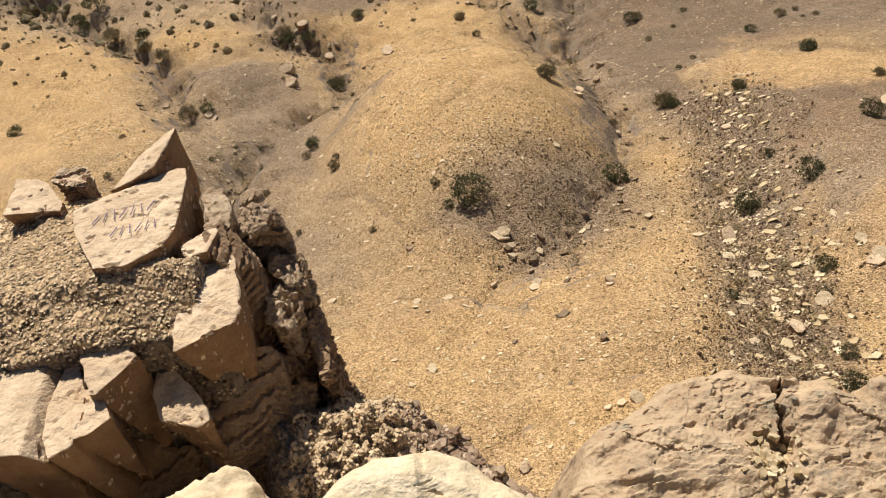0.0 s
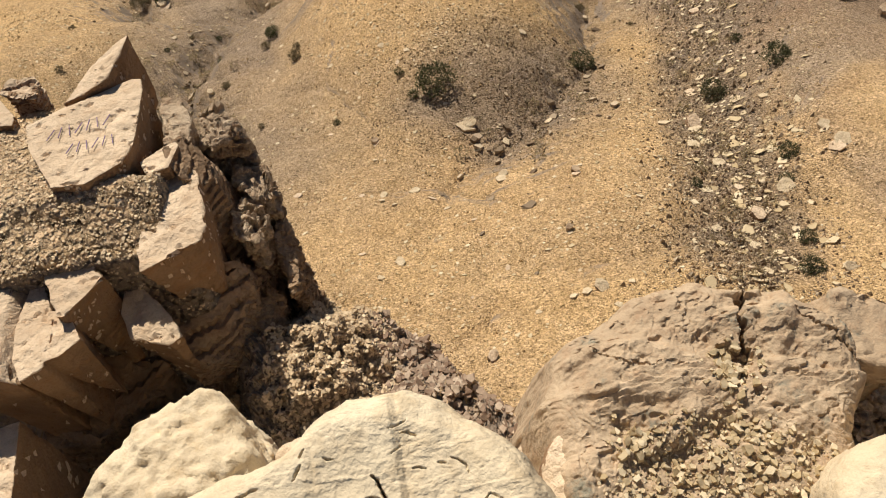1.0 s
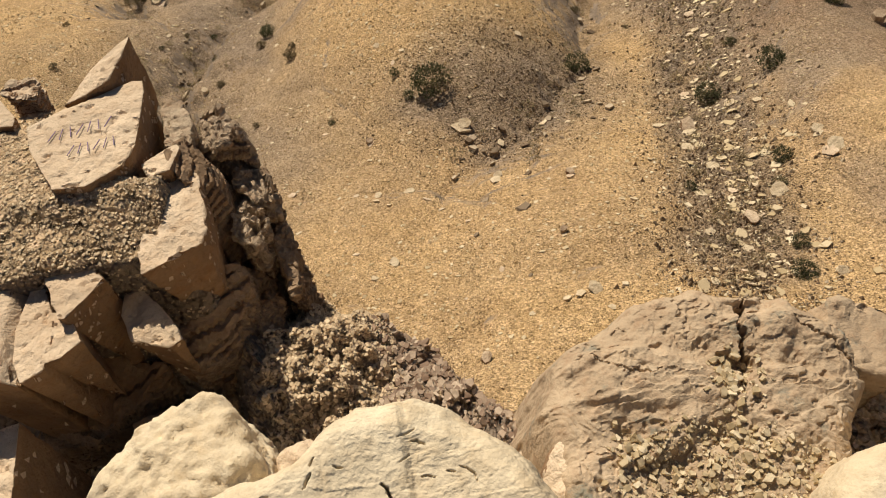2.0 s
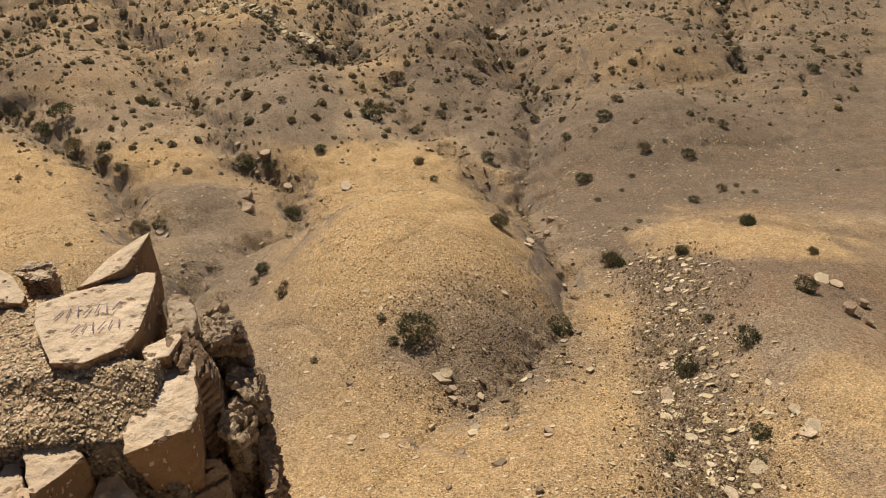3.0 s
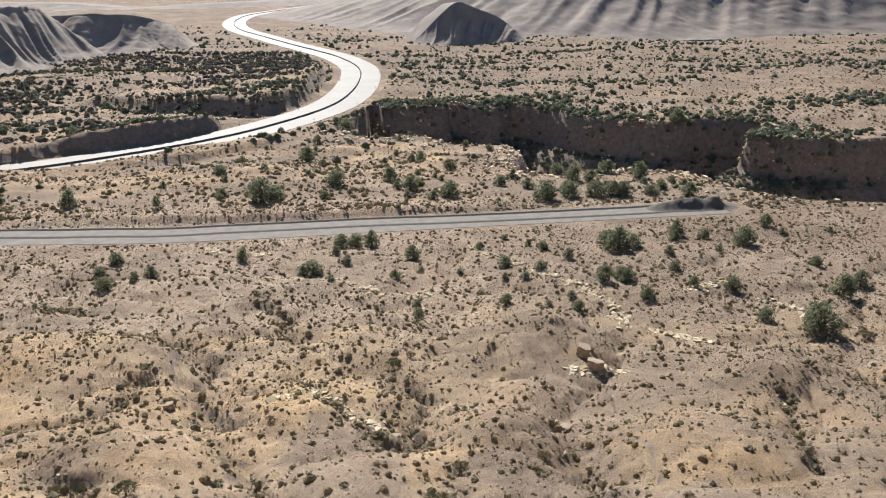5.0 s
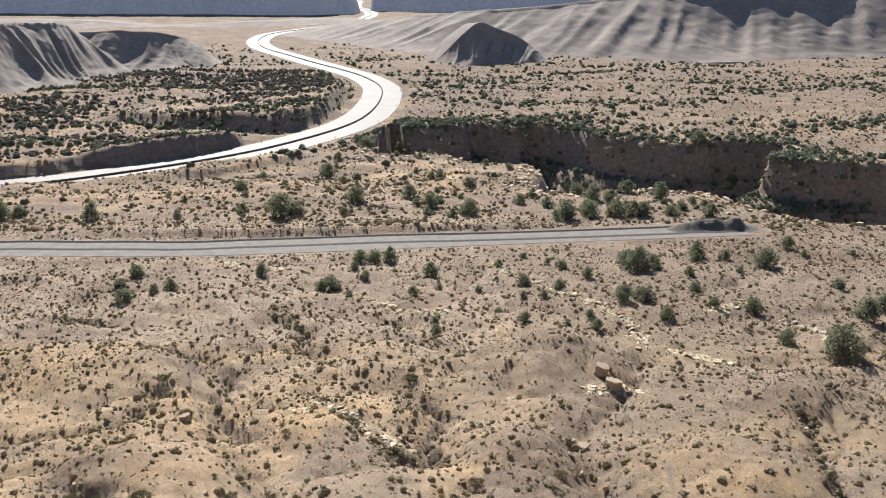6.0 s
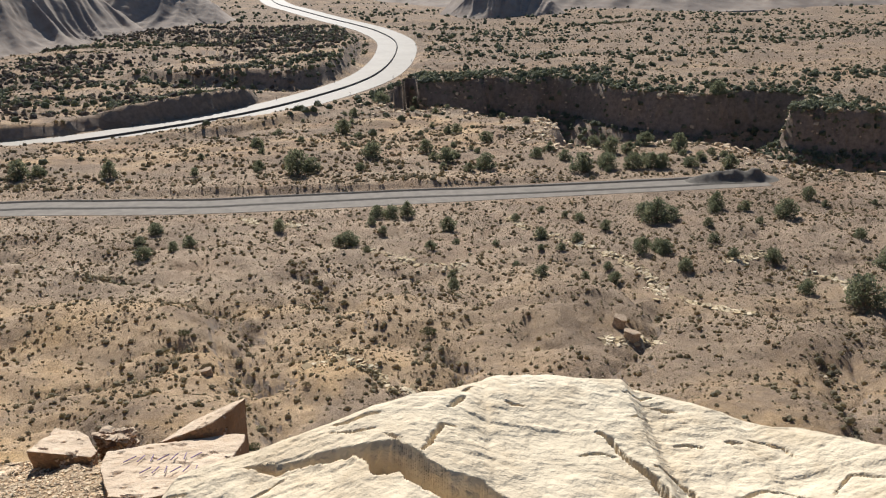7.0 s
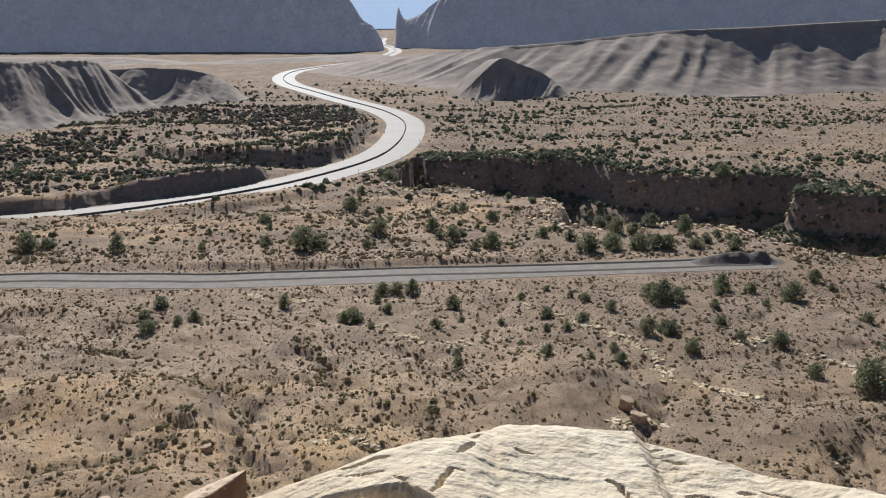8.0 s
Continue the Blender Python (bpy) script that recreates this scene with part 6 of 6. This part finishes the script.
def slope_shrubs():
    rng = np.random.RandomState(51)
    p = spline([(13.5, 26), (12.5, 21), (10.3, 15.6), (9.3, 11.8), (8.2, 8.9), (7.6, 6.5)], 40)
    k = rng.randint(0, len(p), 90)
    far_shrubs("dead_brush", p[k, 0] + rng.normal(0, 0.8, 90), p[k, 1] + rng.normal(0, 0.5, 90), 0.10 + 0.22 * rng.power(0.6, 90), 57, DRY, "dead twigs and dry brush in the gravel band", 90, False)
    xs, ys = [], []
    for line in [q[0] for k, q in enumerate(GULLIES[:-1]) if k not in (1, 2, 3)] + [[(-9, 30), (-8, 24), (-6, 20)]]:
        p = spline(line, 30)
        k = rng.randint(0, len(p), 60)
        xs.append(p[k, 0] + rng.normal(0, 0.9, 60))
        ys.append(p[k, 1] + rng.normal(0, 0.9, 60))
    x, y = np.concatenate(xs), np.concatenate(ys)
    far_shrubs("gully_brush", x, y, 0.10 + 0.30 * rng.power(0.5, len(x)) ** 1.5, 59, DRY, "dry brush along the gully beds", 70, False)
    q = np.hypot(x, y) > 55
    far_shrubs("gully_bushes", x[q] + rng.normal(0, 0.7, q.sum()), y[q], 0.18 + 0.55 * rng.power(0.5, q.sum()) ** 1.5, 63, SAGE, "dark bushes crowding along the gullies", 12)
    y = rng.uniform(21, 62, 2600)
    x = rng.uniform(-0.55, 0.78, 2600) * (y + 2)
    keep = (soil_kinds(x, y)[0] < rng.uniform(0.1, 0.8, 2600)) & (np.hypot(x - 3, y - 25) > 9)
    x, y = x[keep], y[keep]
    far_shrubs("grass_tufts", x, y, 0.06 + 0.14 * rng.power(0.5, len(x)) ** 2, 60, DRY, "small dry tufts of grass on stony soil", 16, False)
    n = 76000
    y = 46 + 150 * rng.power(1.5, n)
    x = rng.uniform(-0.62, 0.74, n) * (y + 2)
    off, _ = along(x, y, TRACK)
    keep = (off > 6.4) & (in_gorge(x, y) == 0)
    x, y = x[keep], y[keep]
    n = len(x)
    keep = rng.uniform(0, 1, n) < 0.20 + 0.46 * (0.5 + fbm(x / 11, y / 11, 3, 77)) * smoothstep(44, 85, y)
    x, y = x[keep], y[keep]
    r = 0.13 + 0.40 * rng.power(0.36, len(x)) ** 2.0
    green = rng.uniform(0, 1, len(x)) < 0.5
    far_shrubs("slope_shrubs", x[green], y[green], r[green], 52, SAGE, "dark low shrubs dotted over the tan slope", 8)
    far_shrubs("dry_slope_shrubs", x[~green], y[~green], r[~green], 53, DRY, "dry brown shrubs dotted over the tan slope", 7)
    n = 32000
    y = 186 + 420 * rng.power(0.8, n)
    x = rng.uniform(-0.62, 0.72, n) * (y + 2)
    x = np.clip(x, -0.62 * y, 0.72 * y)
    d, _ = along(x, y, HIGHWAY)
    off, _ = along(x, y, TRACK)
    keep = (d > 15) & ~in_gorge(x, y) & (off > 6.4) & (rng.uniform(0, 1, n) < 0.75 + 1.5 * fbm(x / 14, y / 7, 3, 85))
    x, y = x[keep], y[keep]
    r = 0.3 + 0.7 * rng.power(0.5, len(x)) ** 2
    dry = rng.uniform(0, 1, len(x)) < 0.5
    far_shrubs("valley_shrubs", x[dry], y[dry], r[dry], 54, DRY, "dry shrubs and grass tufts on the valley floor", 9)
    far_shrubs("green_valley_shrubs", x[~dry], y[~dry], r[~dry], 58, SAGE, "dark green shrubs on the valley floor", 9)
    n = 9000
    x, y = rng.uniform(-260, -50, n), rng.uniform(285, 600, n)
    d, _ = along(x, y, HIGHWAY)
    keep = (d > 19) & (side_of(x, y, HIGHWAY) > 0) & (x > -0.62 * y) & (fbm(x / 45, y / 20, 3, 87) + 0.12 > rng.uniform(-0.1, 0.45, n))
    x, y = x[keep], y[keep]
    far_shrubs("wash_brush", x, y, 0.6 + 1.5 * rng.power(0.6, len(x)) ** 1.5, 65, BRUSH, "dense grey leafless brush along the wash", 8)
    n = 36000
    y = 205 + 620 * rng.power(1.0, n)
    x = rng.uniform(-0.6, 0.65, n) * y
    d, _ = along(x, y, HIGHWAY)
    patch = fbm(x / 60, y / 22, 3, 83)
    far = smoothstep(285, 330, y) * (1 - 0.6 * smoothstep(600, 700, y))
    keep = (d > 16) & ~in_gorge(x, y) & (2.6 * patch + 0.35 * (x < -20) + 0.25 * (x > 0) > rng.uniform(-0.45, 1.4, n)) & (rng.uniform(0.06, 1, n) < 0.10 + far)
    x, y = x[keep], y[keep]
    r = 0.6 + 1.7 * rng.power(0.45, len(x)) ** 1.6
    far_shrubs("valley_trees", x, y, r, 55, NEEDLES, "dark scattered junipers over the far valley", 9)
    p = spline(FAR_RIM, 6)
    k = rng.randint(0, len(p), 5200)
    x, y = p[k, 0] + rng.normal(0, 10, 5200), p[k, 1] - rng.normal(10, 20, 5200)
    r = 0.5 + 1.5 * rng.power(0.5, 5200) ** 1.5
    d, _ = along(x, y, HIGHWAY)
    x, y, r = x[d > 17], y[d > 17], r[d > 17]
    far_shrubs("gorge_trees", x, y, r, 56, NEEDLES, "dark trees and brush clinging to the gorge walls", 9)


slope_shrubs()


def make_juniper(seed, label):
    """A juniper of radius 1 and about 1.7 high."""
    rng = np.random.RandomState(seed)
    root = tagged(new("juniper"), label, "tree", "junipers in the valley")
    n = 70
    a, u = rng.uniform(0, 2 * np.pi, n), rng.uniform(0.0, 1, n) ** 1.15
    wide = 0.85 * np.sqrt(np.sin(np.pi * np.clip(0.34 + 0.64 * u, 0, 1))) * rng.uniform(0.45, 1.05, n)
    c = np.stack([wide * np.cos(a), wide * np.sin(a), 0.12 + 1.3 * u], -1)
    v, f = leaf_cloud(rng, c, rng.uniform(0.18, 0.34, n), 0.13, 24)
    mesh_object("crown", v, f, NEEDLES, False, root)
    v, f = tube([(0, 0, -0.15), (0.03, 0.01, 0.2), (0.06, 0.03, 0.6), (0.0, 0.06, 1.2)], [0.13, 0.10, 0.07, 0.02])
    mesh_object("trunk", v, f, BARK, True, root)
    for k in range(4):
        a = 1.57 * k + 0.4
        v, f = tube([(0.03, 0.02, 0.12 + 0.1 * k), (0.3 * math.cos(a), 0.3 * math.sin(a), 0.35 + 0.1 * k), (0.6 * math.cos(a), 0.6 * math.sin(a), 0.6 + 0.12 * k)], [0.06, 0.045, 0.015], 5)
        mesh_object("limb", v, f, BARK, True, root)
    return root


def place_junipers():
    rng = np.random.RandomState(61)
    kinds = [make_juniper(600 + k, "dark green bushy juniper on the tan slope") for k in range(3)]
    spots = [(58.6, 107.4, 2.8), (-49.7, 135.1, 1.6), (-44.4, 143.7, 1.4), (-52.6, 151.2, 1.6), (-15.9, 143.8, 2), (2.1, 151.5, 1.7), (-11.8, 159.2, 1.6), (-9.2, 160.6, 1.8), (-6, 162.1, 1.6), (18.3, 142.9, 1.4), (24.3, 139.6, 1.1), (41.5, 153.3, 3.1), (44.7, 155.2, 2), (40.9, 160.1, 2.1), (33.6, 132.1, 1.6), (37.7, 133.1, 1.7), (38.9, 124.7, 1.2), (56.5, 164.8, 1.8), (68.1, 158, 2.4), (53.2, 112.9, 1.3), (69.8, 122.6, 2.2), (54.8, 130, 1.4), (-10.1, 148.4, 0.9), (78, 171.7, 1.6), (-30.1, 153.8, 1.3), (30.9, 148.6, 1.1), (-17.9, 143.9, 1.2), (-45.8, 138.9, 1), (-53, 143.2, 1.1), (55, 161.6, 1.3)]
    spots += [(61.5, 162.5, 1.3), (27.7, 157.8, 1.1), (15.1, 157.3, 1), (50.3, 149.9, 1), (37.1, 134.6, 1.5), (76.7, 129.9, 1.7), (48.4, 130.2, 1), (-16.8, 215.6, 2.8), (-29, 260.8, 2.8), (-33.1, 197.8, 3.3), (-30.1, 200.6, 2.2), (-2.9, 220.6, 2.3), (2.3, 209.1, 2.4), (11.8, 200.4, 2.5), (14.4, 241.6, 2.3), (-18.4, 200.1, 1.4), (-49.2, 230.6, 1.9), (-77.6, 197.1, 2.3), (-99.6, 197.8, 2.7), (-96, 200.4, 1.8), (7.6, 197.5, 1.4), (34.7, 197.6, 3), (45.7, 219.2, 2.4), (57.3, 230.3, 2.6), (64.5, 222.2, 2.5), (109.8, 332, 3.3), (70.4, 198.9, 2.2), (113.9, 302, 2.6), (47.6, 200.5, 2.5), (51.6, 200.2, 2.3)]
    spots += [(54.2, 199.7, 2), (41.3, 200.4, 2.5), (32.5, 210.3, 2), (6.3, 259.2, 1.8), (-20.4, 323, 3), (-16.8, 393, 3.2), (-28.2, 290.9, 1.8), (25.6, 213.3, 1.8), (43.1, 229.5, 1.9), (49.9, 217.8, 2), (61.4, 200.8, 1.9), (65.9, 206.8, 1.5)]
    for k in range(70):
        y = rng.uniform(195, 330)
        x = rng.uniform(-0.3, 0.36) * y
        if not in_gorge(np.array([x]), np.array([y]))[0] and along(np.array([x]), np.array([y]), HIGHWAY)[0][0] > 17:
            spots.append((x, y, rng.uniform(0.7, 1.5)))
    for k in range(24):
        y = rng.uniform(112, 168)
        spots.append((rng.uniform(-0.1, 0.55) * y, y, rng.uniform(0.6, 1.2)))
    spots = [q for q in spots if along(np.array([q[0]]), np.array([q[1]]), HIGHWAY)[0][0] > 14]
    for k, ((x, y, r), z) in enumerate(zip(spots, heights(spots))):
        m = pose(x, y, z, 0, 0, rng.uniform(0, 360)) @ Matrix.Diagonal((r, r, r * rng.uniform(0.8, 1.15), 1))
        (kinds[k] if k < 3 else copy_thing(kinds[k % 3], Matrix())).matrix_basis = m


place_junipers()


# ---- far country ----
marker_posts()


def mesa(name, line, base, depth, seed, material, label, flutes=1.0, category="hills", steep=1.25, cap=0.03):
    """A long fluted scarp: the crest line with its heights (x, y, z), falling towards the camera."""
    p = spline(spline(line, 8), 4)
    top = p[:, 2] - base
    p = p[:, :2]
    t = np.gradient(p, axis=0)
    t /= np.hypot(*t.T)[:, None]
    side = np.stack([t[:, 1], -t[:, 0]], 1)
    s = np.cumsum(np.r_[0, np.hypot(*np.diff(p, axis=0).T)])
    one = np.ones_like(s)
    us = np.concatenate([[-0.8, -0.3, -0.05], np.linspace(0, 1.04, 72)])
    spread = (1 + 0.3 * fbm(s / (1.6 * depth), one * 2.3, 2, seed + 1)) * (0.55 + 0.5 * np.clip(top / 50, 0, 1.6))
    rows = []
    for u in us:
        v = min(max(u, 0.0), 1.0)
        slide = s + 0.5 * depth * v
        rib = 1 - 2.2 * np.abs(fbm(slide / (0.9 * depth), one * 3.1 + 0.3 * v, 2, seed))
        rib = rib + 0.55 * (1 - 2.4 * np.abs(fbm(slide / (0.28 * depth), one * 1.7 + 0.6 * v, 3, seed + 4))) - 0.5
        fall = (1 - v) ** steep if u >= cap else 1.0 - 0.3 * v
        q = p + side * (u * depth * spread)[:, None]
        rough = fbm(s / (0.1 * depth), one * u * 12, 4, seed + 2) * top * 0.02 * (v > 0.02)
        rise = top * 0.20 * flutes * rib * np.sin(np.pi * v ** 0.75)
        rows.append(np.column_stack([q, base + top * (fall if u >= 0 else 1 + 0.1 * u) + rough + rise - (6 if u > 1 else 0)]))
    grid = np.stack(rows, 1)
    ob = mesh_object(name, grid.reshape(-1, 3), grid_faces(len(p), len(us)), material)
    return tagged(ob, label, category, kind="structure")


MESA = rock_material("fluted_clay_hills", (0.42, 0.345, 0.275), (0.31, 0.255, 0.21), (0.31, 0.22, 0.155), 0.0, 0.02)
mesa("hills_left", [(-332, 400, 30.8), (-287, 430, 30.7), (-253, 500, 27.0), (-246, 540, 25.4), (-234, 580, 23.3), (-233, 605, 15.4), (-232, 625, 1.3), (-228, 640, -15.3)], -9, 44, 61, MESA, "grey-brown flat-topped clay hills beyond the valley", 1.2, steep=1.7)
mesa("hills_behind", [(-281, 600, 16.5), (-237, 610, 16.2), (-204, 625, 16.0), (-186, 645, 13.6), (-169, 660, 5.9), (-156, 665, -5.2), (-147, 670, -14.3)], -9, 62, 64, MESA, "second row of fluted clay hills", 1.1, steep=1.4)
mesa("hills_foot", [(-783, 1120, 0.1), (-567, 1120, -2.0), (-422, 1120, -2.8), (-323, 1100, -7.3), (-242, 1120, -4.2), (-168, 1160, -3.4), (-114, 1230, -3.8), (-96, 1300, -6.3)], -9, 70, 66, MESA, "low grey slopes at the foot of the canyon wall", 0.9, steep=1.2)
mesa("hills_right", [(-155, 1000, -14.3), (-130, 985, -4.5), (-88, 945, 3.9), (-49, 905, 10.6), (-13, 865, 15.3), (25, 830, 20.6), (60, 805, 24.6), (110, 790, 29.1), (158, 782, 34.8), (208, 780, 39.2), (284, 785, 42.5), (400, 800, 48.2), (597, 840, 53.0), (1015, 880, 61.0)], -9, 92, 67, MESA, "long fluted tan scarp beyond the mesa", 0.6, steep=1.3)
mesa("clay_knoll", [(7, 650, -10.1), (20, 655, 1.2), (32, 660, 12.6), (45, 664, 21.2), (59, 668, 16.3), (77, 672, 9.3), (95, 676, -4.0)], -9, 36, 69, MESA, "pointed grey clay hill before the scarp", 1.0, steep=1.1)


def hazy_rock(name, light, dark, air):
    """Rock a mile off and more; the haze before it is emitted glow."""
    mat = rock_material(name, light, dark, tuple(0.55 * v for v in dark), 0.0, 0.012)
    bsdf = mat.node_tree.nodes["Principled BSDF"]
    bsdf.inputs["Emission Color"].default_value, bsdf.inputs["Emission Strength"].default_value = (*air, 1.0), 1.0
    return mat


# bluish emission stands in for haze on the walls and in the gap
REEF = hazy_rock("far_canyon_wall_haze_glow", (0.42, 0.36, 0.33), (0.30, 0.26, 0.24), (0.058, 0.062, 0.075))
AIRY = hazy_rock("farthest_ridge_haze_glow", (0.42, 0.36, 0.33), (0.36, 0.31, 0.29), (0.36, 0.43, 0.52))
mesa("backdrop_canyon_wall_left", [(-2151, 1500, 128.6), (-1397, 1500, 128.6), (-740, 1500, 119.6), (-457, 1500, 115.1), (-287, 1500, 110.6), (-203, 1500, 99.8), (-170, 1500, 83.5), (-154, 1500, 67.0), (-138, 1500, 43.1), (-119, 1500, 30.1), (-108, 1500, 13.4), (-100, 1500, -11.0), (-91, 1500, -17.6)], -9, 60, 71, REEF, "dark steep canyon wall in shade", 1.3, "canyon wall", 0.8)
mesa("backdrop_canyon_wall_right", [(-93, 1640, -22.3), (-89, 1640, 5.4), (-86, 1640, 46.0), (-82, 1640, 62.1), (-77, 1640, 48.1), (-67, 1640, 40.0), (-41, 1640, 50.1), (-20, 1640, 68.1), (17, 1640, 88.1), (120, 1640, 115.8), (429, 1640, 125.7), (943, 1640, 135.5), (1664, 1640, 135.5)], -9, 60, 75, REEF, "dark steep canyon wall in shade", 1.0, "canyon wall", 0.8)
mesa("backdrop_ridge", [(-1298, 3600, 442.9), (-633, 3600, 401.2), (-389, 3600, 359.2), (-279, 3600, 295.7), (-189, 3600, 274.4), (-54, 3600, 317.0), (259, 3600, 401.2)], -9, 150, 79, AIRY, "ridge far down the canyon, given a pale blue glow for haze", 0.4, "ridge", 1.0)
